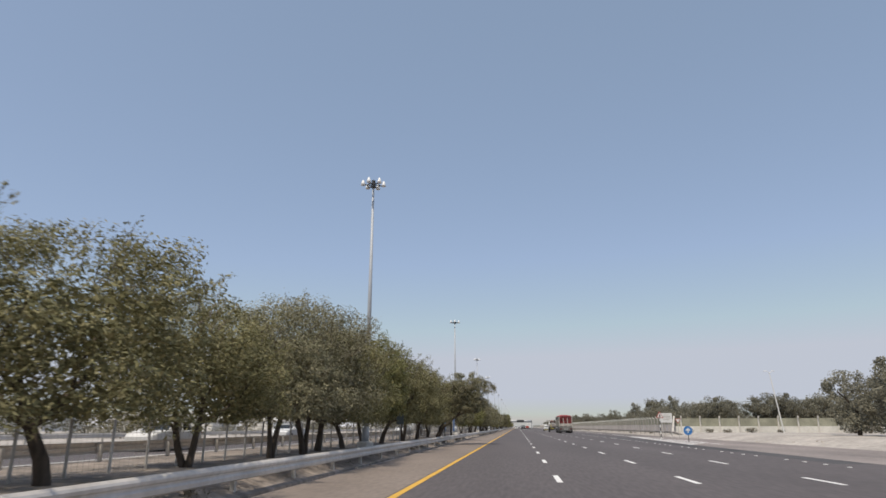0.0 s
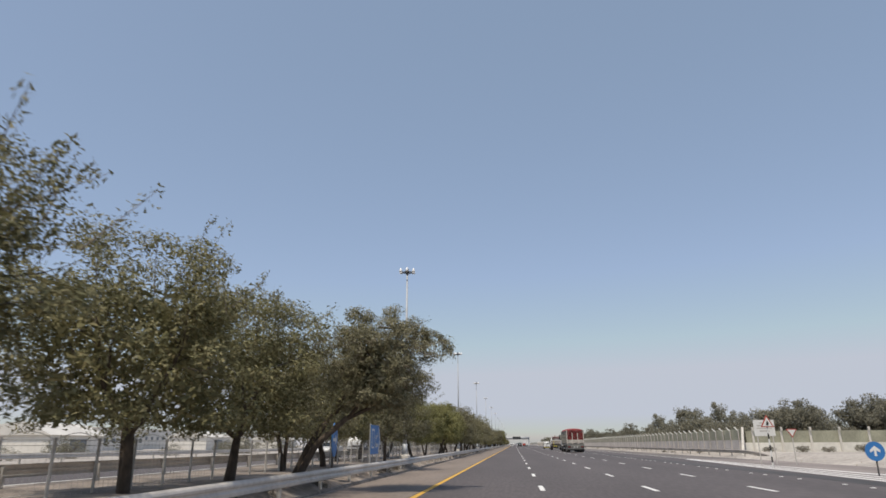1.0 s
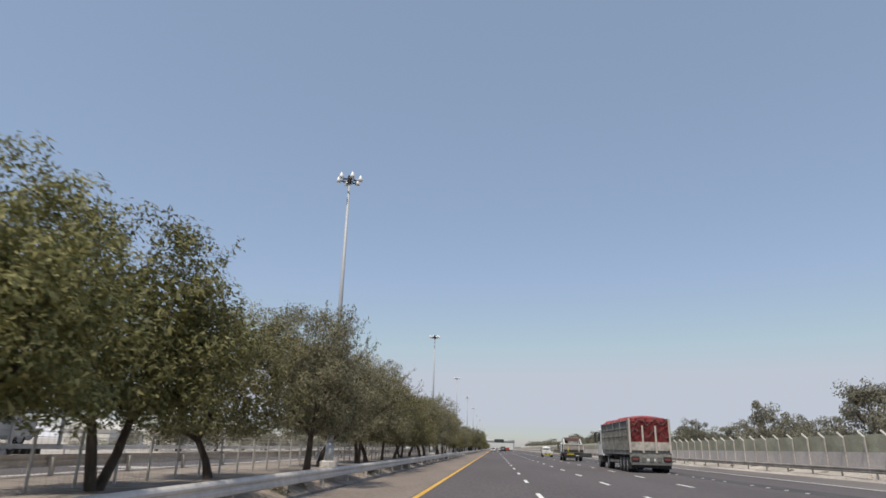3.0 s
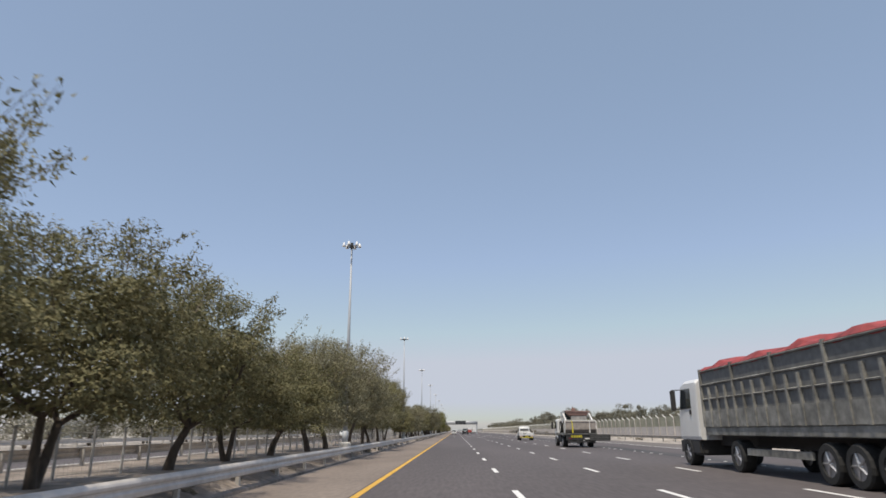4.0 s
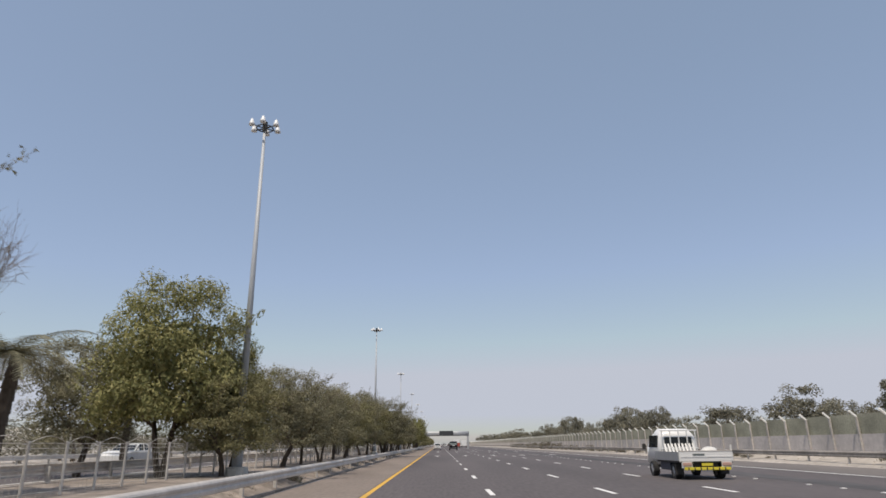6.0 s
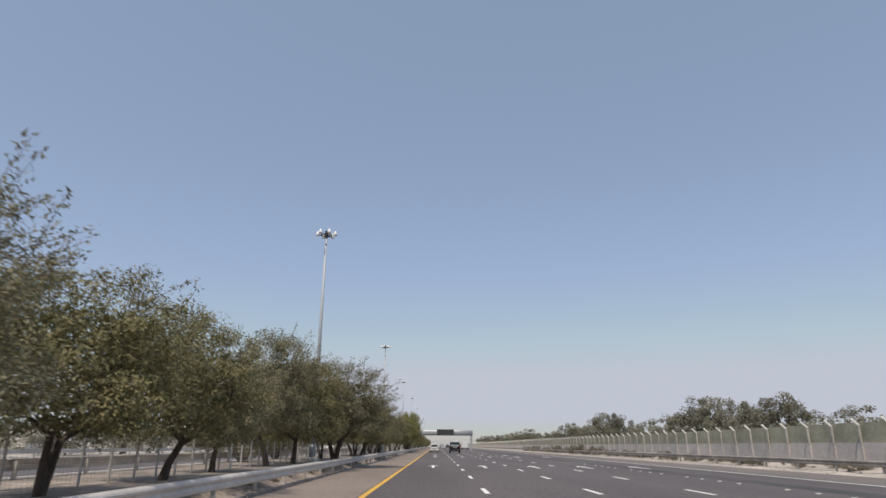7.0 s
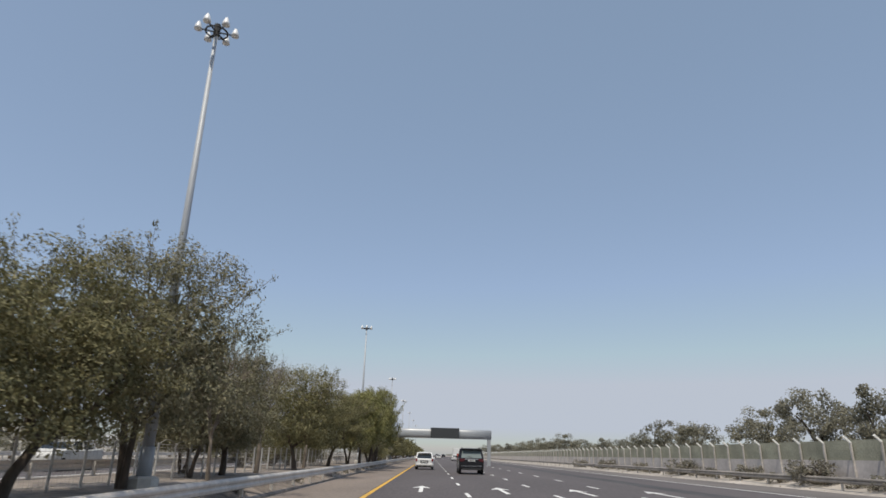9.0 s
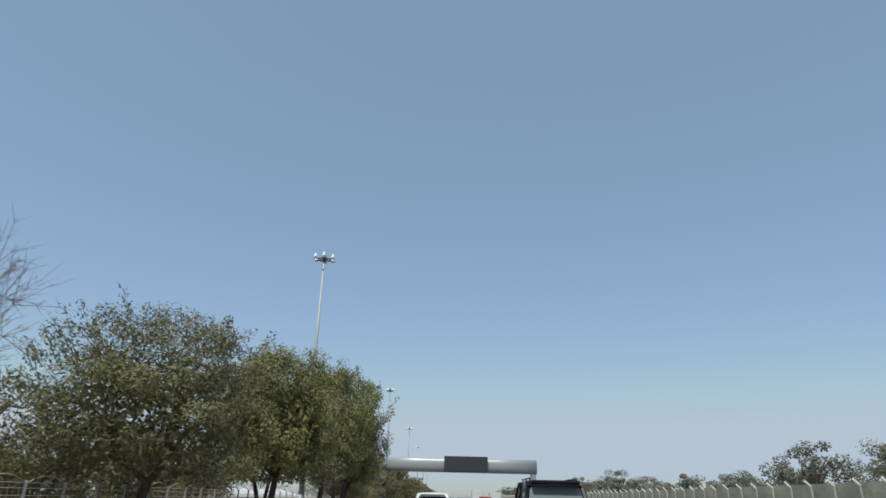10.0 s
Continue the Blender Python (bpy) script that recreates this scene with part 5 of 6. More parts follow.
for z in (0.62, 0.74, 0.86):
    part("ramp_bar", slab(0.6, 2.0, -0.37, -0.345, z - 0.015, z + 0.015), TRAILER_DARK, flat)
for x in (-0.9, -0.3, 0.95):
    part("hanging_bracket", slab(x - 0.05, x + 0.05, -0.12, 0.0, 0.30, 0.66, 0.01), DARK, flat)
part("light_bar", slab(-1.12, 1.12, -0.07, 0.0, 0.94, 1.0, 0.01), DARK, flat, "black light bar")
part("underrun_bar", slab(-1.0, 1.0, -0.15, -0.05, 0.38, 0.50, 0.01), DARK, flat)
lorry_cab(flat, 5.05, 2.05, WHITE_PAINT, 0.62, 2.25, 1.75)
part("cab_skirt", slab(-0.98, 0.98, 5.3, 6.75, 0.35, 0.66, 0.05), DARK, flat)

# backhoe loader standing on the flatbed
ld = thing("wheel_loader", (10.75, 195.6, 1.06 * 1.10), "white wheeled loader with dark bucket standing on the flatbed lorry", "wheel loader")
ld.matrix_basis = pose(10.75, 195.6, 1.06 * 1.10) @ Matrix.Diagonal((1.18, 1.05, 1.10, 1))
part("chassis", slab(-0.45, 0.45, 0.9, 4.2, 0.42, 0.85, 0.05), DARK, ld)
for s in (-1, 1):
    wheel(ld, s * 0.82, 1.75, 0.50, 0.36, WHITE_DUSTY, "dusty white wheel rim")
    wheel(ld, s * 0.82, 3.6, 0.50, 0.36, WHITE_DUSTY, "dusty white wheel rim")
    rings = []
    for y, z, w in ((2.5, 1.30, 0.08), (2.1, 1.50, 0.13), (1.6, 1.42, 0.15), (1.1, 1.17, 0.15), (0.7, 0.98, 0.17), (0.42, 0.82, 0.17), (0.28, 0.55, 0.15), (0.26, 0.25, 0.12)):
        rings.append([(s * 0.98 - 0.05, y - w * 0.4, z - w), (s * 0.98 + 0.05, y - w * 0.4, z - w), (s * 0.98 + 0.06, y, z), (s * 0.98 + 0.05, y + w * 0.4, z + w), (s * 0.98 - 0.05, y + w * 0.4, z + w), (s * 0.98 - 0.06, y, z)])
    part("lift_arm", loft(rings), WHITE_PAINT, ld, "curved white lift arm")
    bm = bmesh.new()
    tube(bm, (s * 0.5, 1.9, 0.7), (s * 0.72, 0.5, 0.95), 0.05, 0.05, 8)
    part("hydraulic_ram", bm, CHROME, ld)
part("engine_cover", slab(-0.5, 0.5, 3.5, 4.6, 0.85, 1.30, 0.08), WHITE_PAINT, ld, "white engine cover")
cabp = part("cab", loft([[(x * k, y, z) for x, y in ((-0.84, 2.25), (0.84, 2.25), (0.84, 3.85), (-0.84, 3.85))] for k, z in ((0.96, 1.12), (1.0, 1.35), (0.94, 1.66))]), GLASS, ld, "glazed driver's cab")
part("roof", slab(-0.88, 0.88, 2.15, 3.95, 1.66, 1.77, 0.05), WHITE_PAINT, cabp, "white cab roof")
for side in (-1, 1):
    part("cab_door", slab(side * 0.84 - 0.03, side * 0.84 + 0.03, 2.3, 3.8, 0.82, 1.22, 0.02), WHITE_DUSTY, cabp, "white lower cab side")
for x, y in ((-0.84, 2.27), (0.84, 2.27), (-0.84, 3.05), (0.84, 3.05), (-0.84, 3.83), (0.84, 3.83)):
    bm = bmesh.new()
    tube(bm, (x, y, 0.85), (x * 0.97, y, 1.70), 0.05, 0.05, 6)
    part("cab_pillar", bm, WHITE_PAINT, cabp)
part("hopper", loft([[(-0.52, 0.90, 1.26), (0.52, 0.90, 1.26), (0.52, 1.6, 1.26), (-0.52, 1.6, 1.26)], [(-0.70, 0.62, 1.40), (0.62, 0.62, 1.38), (0.62, 1.65, 1.40), (-0.70, 1.65, 1.42)], [(-0.92, 0.55, 1.72), (0.80, 0.55, 1.68), (0.80, 1.7, 1.72), (-0.92, 1.7, 1.76)]]), DULL_BROWN, ld, "faded reddish hopper")
part("hopper_rim", loft([[(-0.96, 0.52, 1.71), (0.84, 0.52, 1.67), (0.84, 1.74, 1.71), (-0.96, 1.74, 1.75)], [(-0.96, 0.52, 1.76), (0.84, 0.52, 1.72), (0.84, 1.74, 1.76), (-0.96, 1.74, 1.80)]]), material("pale_worn_red", (0.42, 0.28, 0.25), 0.7, grain=0.2, scale=6), ld, "pale worn hopper rim")
part("engine_box", slab(-0.42, -0.12, 1.0, 1.4, 1.76, 1.95, 0.05), DULL_BROWN, ld, "small red-brown box on the hopper")
bm = bmesh.new()
tube(bm, (-0.30, 1.2, 1.9), (-0.34, 1.15, 2.08), 0.05, 0.04, 7)
part("exhaust_pipe", bm, DULL_BROWN, ld, "rusty pipe stub")
grille = part("front_plate", slab(-0.56, 0.56, 0.66, 0.84, 0.98, 1.36, 0.03), material("dusty_grey_plate", (0.36, 0.34, 0.32), 0.8, grain=0.2, scale=5, blotch=0.2), ld, "dusty grey plate with a row of teeth")
for i in range(12):
    part("tooth", slab(-0.54 + i * 0.093, -0.49 + i * 0.093, 0.60, 0.67, 0.92, 1.06, 0.01), TRAILER_GREY, grille)
bk = []
for y, z in ((0.75, 0.10), (0.15, 0.02), (-0.10, 0.30), (0.00, 0.80), (0.30, 0.98)):
    bk.append([(-1.12, y, z), (1.12, y, z), (1.12, y + 0.05, z + 0.04), (-1.12, y + 0.05, z + 0.04)])
part("bucket", loft(bk), material("worn_bucket", (0.23, 0.205, 0.185), 0.75, 0.1, grain=0.25, scale=4), ld, "wide dark worn steel bucket")
for s in (-1, 1):
    part("bucket_cheek", loft([[(s * 1.12 - 0.03, y, z) for y, z in ((0.75, 0.1), (0.15, 0.02), (-0.1, 0.3), (0.0, 0.8), (0.35, 1.0))], [(s * 1.12 + 0.03, y, z) for y, z in ((0.75, 0.1), (0.15, 0.02), (-0.1, 0.3), (0.0, 0.8), (0.35, 1.0))]]), WHITE_DUSTY, ld, "pale bucket side plate")
    bm = bmesh.new()
    tube(bm, (s * 0.66, -0.12, 0.98), (s * 0.62, -0.17, 0.50), 0.03, 0.03, 5)
    tube(bm, (s * 0.62, -0.17, 0.52), (s * 0.50 + 0.12 * s, -0.16, 0.04), 0.045, 0.06, 5)
    part("lashing_strap", bm, YELLOW_TAPE if s < 0 else WHITE_DUSTY, ld, "tie-down strap")
part("bucket_rail", slab(-1.12, 1.12, -0.06, 0.06, 0.92, 1.02, 0.02), WHITE_DUSTY, ld, "pale bucket top rail")

# light pickup lorry
pk = thing("pickup_lorry", (10.45, 236.3, 0), "small white dropside pickup lorry with bags in the bed", "pickup")
pk.matrix_basis = pose(10.45, 236.3, 0) @ Matrix.Diagonal((1.28, 1.0, 1.02, 1))
part("bed_floor", slab(-0.82, 0.82, 0.0, 2.75, 0.62, 0.72, 0.01), DARK, pk)
tg = part("tailgate", slab(-0.84, 0.84, -0.05, 0.0, 0.68, 1.06, 0.012), WHITE_PAINT, pk, "white ribbed tailgate")
part("tailgate_rib", slab(-0.80, 0.80, -0.065, -0.045, 0.84, 0.88), WHITE_PAINT, tg)
part("tailgate_rail", slab(-0.84, 0.84, -0.06, 0.02, 1.05, 1.09, 0.01), GALV, tg)
part("lettering_bar", slab(-0.42, -0.05, -0.06, -0.048, 0.90, 0.97), SIGN_BACK, tg, "dark unreadable lettering")
for s in (-1, 1):
    part("dropside", slab(s * 0.84 - 0.025, s * 0.84 + 0.025, 0.0, 2.75, 0.70, 1.04, 0.01), material("ribbed_aluminium", (0.42, 0.43, 0.45), 0.4, 0.5, grain=0.06, scale=4), pk, "silver-grey ribbed dropside")
    part("tail_light", slab(s * 0.62 - 0.14, s * 0.62 + 0.14, -0.09, 0.0, 0.52, 0.64, 0.02), material("lamp_cluster", (0.5, 0.32, 0.26), 0.3), pk, "red and white lamp cluster")
    wheel(pk, s * 0.68, 0.95, 0.30, 0.24)
    wheel(pk, s * 0.72, 3.55, 0.32, 0.20)
    part("mudguard", slab(s * 0.72 - 0.13, s * 0.72 + 0.13, 0.50, 0.54, 0.18, 0.58), DARK, pk)
part("bumper", slab(-0.72, 0.72, -0.10, -0.02, 0.36, 0.47, 0.015), YELLOW_TAPE, pk, "yellow and black striped bumper")
for i in range(7):
    part("bumper_stripe", slab(-0.62 + i * 0.19, -0.58 + i * 0.19, -0.105, -0.098, 0.365, 0.465), DARK, pk)
part("number_plate", slab(-0.17, 0.17, -0.07, -0.04, 0.52, 0.62), YELLOW_TAPE, pk, "small plate with a plain bar")
part("chassis", slab(-0.4, 0.4, 0.1, 4.2, 0.35, 0.62), DARK, pk)
cb = []
for y, zb, hw in ((2.85, 1.70, 0.64), (2.92, 1.86, 0.67), (3.15, 1.97, 0.68), (3.7, 1.99, 0.68), (4.1, 1.86, 0.67), (4.62, 1.15, 0.66), (4.70, 0.75, 0.64)):
    up = zb > 1.2
    cb.append([(hw, y, 0.50), (hw, y, min(zb, 1.15)), (hw - 0.07 * up, y, min(zb, 1.15) + (zb - 1.15) * 0.72 * up), (hw - 0.22 * up, y, zb), (-hw + 0.22 * up, y, zb), (-hw + 0.07 * up, y, min(zb, 1.15) + (zb - 1.15) * 0.72 * up), (-hw, y, min(zb, 1.15)), (-hw, y, 0.50)])
pc = part("cab", loft(cb), WHITE_PAINT, pk, "white pickup cab", True)
part("back_window", slab(-0.48, 0.48, 2.82, 2.86, 1.22, 1.62, 0.01), GLASS, pc)
for s in (-1, 1):
    part("side_window", loft([[(s * 0.685, y, z) for y, z in ((3.1, 1.2), (4.25, 1.2), (4.05, 1.70), (3.1, 1.70))], [(s * 0.60, y, z) for y, z in ((3.1, 1.2), (4.25, 1.2), (4.05, 1.70), (3.1, 1.70))]]), GLASS, pc)
    m = part("wing_mirror", slab(s * 0.86 - 0.07, s * 0.86 + 0.07, 4.2, 4.26, 1.12, 1.36, 0.02), DARK, pc)
    bm = bmesh.new()
    tube(bm, (s * 0.64, 4.2, 1.25), (s * 0.86, 4.23, 1.25), 0.015, 0.015, 5)
    part("mirror_bracket", bm, DARK, m)
rack = part("headboard_rack", tube(bmesh.new(), (-0.64, 2.72, 1.90), (0.64, 2.72, 1.90), 0.028, 0.028, 6), WHITE_PAINT, pk, "white tubular headboard rack")
part("rack_bar", tube(bmesh.new(), (-0.64, 2.72, 1.15), (0.64, 2.72, 1.15), 0.028, 0.028, 6), WHITE_PAINT, rack)
for x in (-0.62, -0.31, 0.0, 0.31, 0.62):
    part("rack_bar", tube(bmesh.new(), (x, 2.72, 0.72), (x * 0.93, 2.72, 1.90), 0.022, 0.022, 6), WHITE_PAINT, rack)
for s in (-1, 1):
    part("corner_post", slab(s * 0.82 - 0.025, s * 0.82 + 0.025, -0.03, 0.03, 0.66, 1.30 if s > 0 else 1.12, 0.008), WHITE_DUSTY, pk)
    part("side_box", slab(s * 0.70 - 0.06, s * 0.70 + 0.06, 1.35, 2.6, 0.32, 0.62, 0.02), material("dark_blue_paint", (0.03, 0.035, 0.06), 0.5, grain=0.1), pk, "dark blue side box")
    part("lamp_bracket", slab(s * 0.62 - 0.16, s * 0.62 + 0.16, -0.05, 0.03, 0.44, 0.70), WHITE_DUSTY, pk)
for i in range(9):
    x = -0.66 + i * 0.12
    part("pale_pipe", tube(bmesh.new(), (x, 1.9, 0.85), (x + 0.02, 2.25, 1.34), 0.04, 0.035, 6), WHITE_DUSTY, pk, "pale pipe leaning in the bed")
sack = bmesh.new()
bmesh.ops.create_icosphere(sack, subdivisions=3, radius=0.36)
for v in sack.verts:
    v.co = Vector((v.co.x * 1.1, v.co.y * 1.0, v.co.z * 0.75)) * (1 + 0.18 * noise.noise(v.co * 4))
s1 = tagged(part("sack", sack, WHITE_DUSTY, smooth=True), "bulging white sack lying in the pickup bed", "sack")
s1.matrix_basis = pose(10.95, 237.1, 0.98)

# white box vans and a red pickup far ahead under the gantry
def box_van(x, y, label, paint, w=2.1, l=5.2, hgt=2.5):
    t = thing("box_van", (x, y, 0), label, "van", "far traffic")
    part("box_body", slab(-w / 2, w / 2, 0, l - 1.6, 0.55, hgt, 0.06), paint, t)
    part("cab", loft([[(-w / 2 + 0.05, yy, 0.5), (w / 2 - 0.05, yy, 0.5), (w / 2 - 0.1, yy, zz), (-w / 2 + 0.1, yy, zz)] for yy, zz in ((l - 1.58, 1.9), (l - 0.9, 1.85), (l - 0.3, 1.2), (l, 1.0))]), paint, t)
    part("rear_door", slab(-w / 2 + 0.1, w / 2 - 0.1, -0.03, 0.0, 0.7, hgt - 0.1, 0.01), paint, t)
    part("bumper", slab(-w / 2, w / 2, -0.08, 0.02, 0.42, 0.56), DARK, t)
    for s in (-1, 1):
        part("tail_light", slab(s * (w / 2 - 0.15) - 0.08, s * (w / 2 - 0.15) + 0.08, -0.05, 0.0, 0.62, 0.85), REDLAMP, t)
        for yy in (0.9, l - 0.9):
            wheel(t, s * (w / 2 - 0.15), yy, 0.34, 0.24)
    return t


box_van(6.9, 468, "faded red pickup van far ahead", DULL_RED, 2.0, 5.0, 1.9)
box_van(10.4, 492, "white box van far ahead in the outer lane", WHITE_PAINT, 2.3, 6.0, 2.9)
box_van(8.0, 520, "tall white box lorry far ahead", WHITE_PAINT, 2.5, 7.0, 3.6)

for x, y, lab, paint, kind in ((6.9, 505, "white saloon car far ahead", WHITE_PAINT, "saloon"), (10.6, 545, "dusty white saloon car far ahead", WHITE_DUSTY, "saloon"), (3.2, 585, "white hatchback car far ahead", WHITE_PAINT, "hatch"), (10.5, 610, "white off-road car far ahead", WHITE_PAINT, "suv"), (6.8, 680, "dark off-road car far ahead", BLACK_PAINT, "suv"), (-0.6, 720, "white saloon car far ahead", WHITE_DUSTY, "saloon")):
    car("suv_car" if kind == "suv" else ("hatchback_car" if kind == "hatch" else "saloon_car"), (x, y, 0), lab, paint, 4.5, 1.8, 0.97, 1.75 if kind == "suv" else 1.48, 0.97, 1.0, 0.33, 1.1, kind, "far traffic")

# ---- opposite carriageway and what lies beyond it ----
far_road = tagged(part("road_opposite", slab(-30, -13.6, -120, 4200, 0.0, 0.40), ASPHALT), "grey asphalt opposite carriageway beyond the median", "road", kind="structure")
part("edge_line", slab(-13.95, -13.80, -100, 1500, 0.30, 0.407), WHITE_LINE, far_road)
part("edge_line", slab(-29.6, -29.45, -100, 1500, 0.30, 0.407), WHITE_LINE, far_road)
crash_barrier(-12.6, MEDIAN - 0.05, -40, 700, -1, 3.9, "galvanised crash barrier beside the opposite carriageway", 560)
crash_barrier(-31.2, MEDIAN - 0.05, -40, 700, 1, 3.9, "galvanised crash barrier on the far verge", 560)
soil = tagged(part("median_soil", extrude_y([(-13.4, 0.0), (-13.4, MEDIAN + 0.05), (-6.9, MEDIAN + 0.05), (-5.75, 0.03), (-5.75, -0.1)], -60, 900, 240, lambda y: 0.06 * math.sin(y * 1.3)),
                   material("dry_soil", (0.235, 0.200, 0.172), 0.95, grain=0.35, scale=3, blotch=0.35, blotch_scale=0.5, bump=0.6)), "dry brown median soil with fallen leaves", "soil", kind="structure")


def low_building(x, y, w, d, h_, label, roof_arch=False):
    t = thing("building", (x, y, MEDIAN), label, "building", "low buildings beyond the road")
    part("wall", slab(-w / 2, w / 2, -d / 2, d / 2, -0.3, h_), BUILDING, t)
    part("roof", slab(-w / 2 - 0.2, w / 2 + 0.2, -d / 2 - 0.2, d / 2 + 0.2, h_, h_ + 0.25, 0.05), CONCRETE, t)
    first_w = None
    n = max(2, int(d / 3.2))
    for i in range(n):
        yy = -d / 2 + (i + 0.5) * d / n
        if first_w is None:
            first_w = part("window", slab(-0.04, 0.06, -0.6, 0.6, -0.5, 0.5), BUILDING_DARK, t)
            first_w.matrix_basis = pose(w / 2, yy, h_ * 0.55)
        else:
            shared("window", first_w, t, (w / 2, yy, h_ * 0.55))
    return t


for x, y, w, d, hh in ((-110, 60, 14, 26, 5), (-120, 125, 12, 30, 4.5), (-96, 180, 10, 18, 4), (-125, 230, 14, 40, 6), (-90, 245, 9, 14, 4), (-100, 300, 12, 22, 4.4), (-128, 165, 10, 16, 6.5)):
    low_building(x, y, w, d, hh, "low white rendered building beyond the opposite carriageway")


def gabled_shed(x, y, w, d, eave, ridge):
    t = thing("storage_shed", (x, y, MEDIAN), "white storage shed with a pale pitched roof", "shed", "white sheds beyond the road")
    part("wall", slab(-w / 2, w / 2, -d / 2, d / 2, -0.3, eave), BUILDING, t)
    roof = [(-w / 2 - 0.3, eave), (w / 2 + 0.3, eave), (w * 0.2, ridge * 0.93), (0, ridge), (-w * 0.2, ridge * 0.93)]
    part("roof", loft([[(a, -d / 2 - 0.3, b) for a, b in roof], [(a, d / 2 + 0.3, b) for a, b in roof]]), BUILDING, t, "pale pitched sheet roof")
    dr = part("door", slab(w / 2 - 0.02, w / 2 + 0.05, -1.4, 1.4, 0.0, eave * 0.8, 0.01), BUILDING_DARK, t, "dark loading door")
    part("door_frame", slab(w / 2 - 0.02, w / 2 + 0.09, -1.55, -1.4, 0.0, eave * 0.83), CONCRETE, dr)
    part("door_frame", slab(w / 2 - 0.02, w / 2 + 0.09, 1.4, 1.55, 0.0, eave * 0.83), CONCRETE, dr)
    return t


for i, (x, y, w, d) in enumerate(((-86, 40, 9, 10), (-78, 72, 9, 12), (-92, 98, 8, 9), (-74, 124, 9, 11), (-88, 152, 8, 10), (-70, 176, 9, 12), (-52, 104, 8, 9), (-64, 206, 8, 10), (-60, 262, 9, 12), (-58, 304, 8, 10), (-66, 350, 9, 11), (-60, 420, 9, 12))):
    gabled_shed(x, y, w, d, 2.2 + 0.3 * (i % 3), 3.6 + 0.4 * (i % 2))
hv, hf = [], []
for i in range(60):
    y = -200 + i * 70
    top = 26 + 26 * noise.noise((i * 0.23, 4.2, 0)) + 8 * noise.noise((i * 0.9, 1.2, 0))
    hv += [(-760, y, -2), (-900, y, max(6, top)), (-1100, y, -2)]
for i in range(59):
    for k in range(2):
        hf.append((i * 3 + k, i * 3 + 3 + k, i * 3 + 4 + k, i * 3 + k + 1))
tagged(mesh_object("backdrop_hills", hv, hf, HAZE_HILL, True), "bare hills on the horizon, pale with haze in their colour", "hills", kind="structure")


# ---- the junction: return wall, signs, leaning pole ----
wall_return = tagged(part("wall_return", slab(26.1, 76, 111.9, 112.1, -0.2, 1.5), material("whitewashed_wall", (0.62, 0.60, 0.55), 0.9, grain=0.08, scale=3, blotch=0.15, blotch_scale=0.4)), "whitewashed low boundary wall beside the slip road", "wall", kind="structure")
rf_ = thing("boundary_fence", (26.1, 112, 0), "pale concrete posts with green netting above a white wall", "fence")
part("netting", slab(0.2, 49.8, -0.02, 0.02, 1.5, 2.75), NETGREEN, rf_, "dusty green shade netting")
first = None
for i in range(16):
    if first is None:
        bm = slab(-0.10, 0.10, -0.22, -0.08, -0.2, 2.8)
        box(bm, -0.09, 0.09, -0.42, -0.20, 2.75, 3.15)
        first = part("post", bm, CONCRETE, rf_)
        first.matrix_basis = pose(0.9, 0, 0)
    else:
        shared("post", first, rf_, (0.9 + 3.05 * i, 0, 0))
end = thing("barrier_terminal", (23.9, 108, 0.12), "crash barrier end sloping down into the sand", "barrier end")
prof = [(-a - 0.09, b) for a, b in W_BEAM]
part("beam", loft([[(x + dx, y, z + up) for x, z in prof] for y, up, dx in ((0, 0.51, 0), (-2.0, 0.47, 0.15), (-4.0, 0.36, 0.45), (-6.2, 0.05, 0.9))]), GALV_DIRTY, end)
for y, up, dx in ((-1.6, 0.5, 0.12), (-3.6, 0.34, 0.4)):
    part("post", slab(dx - 0.05, dx + 0.05, y - 0.05, y + 0.05, -0.4, up + 0.1), GALV_DULL, end)
bm = bmesh.new()
tube(bm, (24.9, 109.6, -0.1), (26.0, 111.9, 3.1), 0.16, 0.13, 8)
tagged(part("corner_brace", bm, CONCRETE), "white slanting concrete corner brace of the fence", "fence brace")


def disc(bm, c, rx, rz, y, thick, n=28):
    a = [(c[0] + rx * math.cos(2 * math.pi * i / n), y, c[1] + rz * math.sin(2 * math.pi * i / n)) for i in range(n)]
    me = bpy.data.meshes.new("disc")
    b2 = loft([a, [(x, y + thick, z) for x, _, z in a]])
    b2.to_mesh(me)
    b2.free()
    bm.from_mesh(me)
    return bm


def flat_shape(pts, y, thick):
    return loft([[(x, y, z) for x, z in pts], [(x, y + thick, z) for x, z in pts]])


# round blue arrow sign on the nose of the junction
t = thing("road_sign", (17.0, 68.2, 0), "round blue sign with a white arrow on a short post", "road sign")
bm = bmesh.new()
tube(bm, (0, 0.05, -0.1), (0.03, 0.05, 1.1), 0.035, 0.035, 8)
part("post", bm, DARK, t, "dark steel post")
part("disc", disc(bmesh.new(), (0, 1.08), 0.43, 0.43, -0.02, 0.03), SIGN_BLUE, t)
part("arrow", flat_shape([(-0.05, 0.86), (0.05, 0.86), (0.05, 1.12), (0.22, 1.02), (0.22, 1.14), (0.0, 1.32), (-0.22, 1.14), (-0.22, 1.02), (-0.05, 1.12)], -0.03, 0.012), SIGN_WHITE, t, "white arrow")
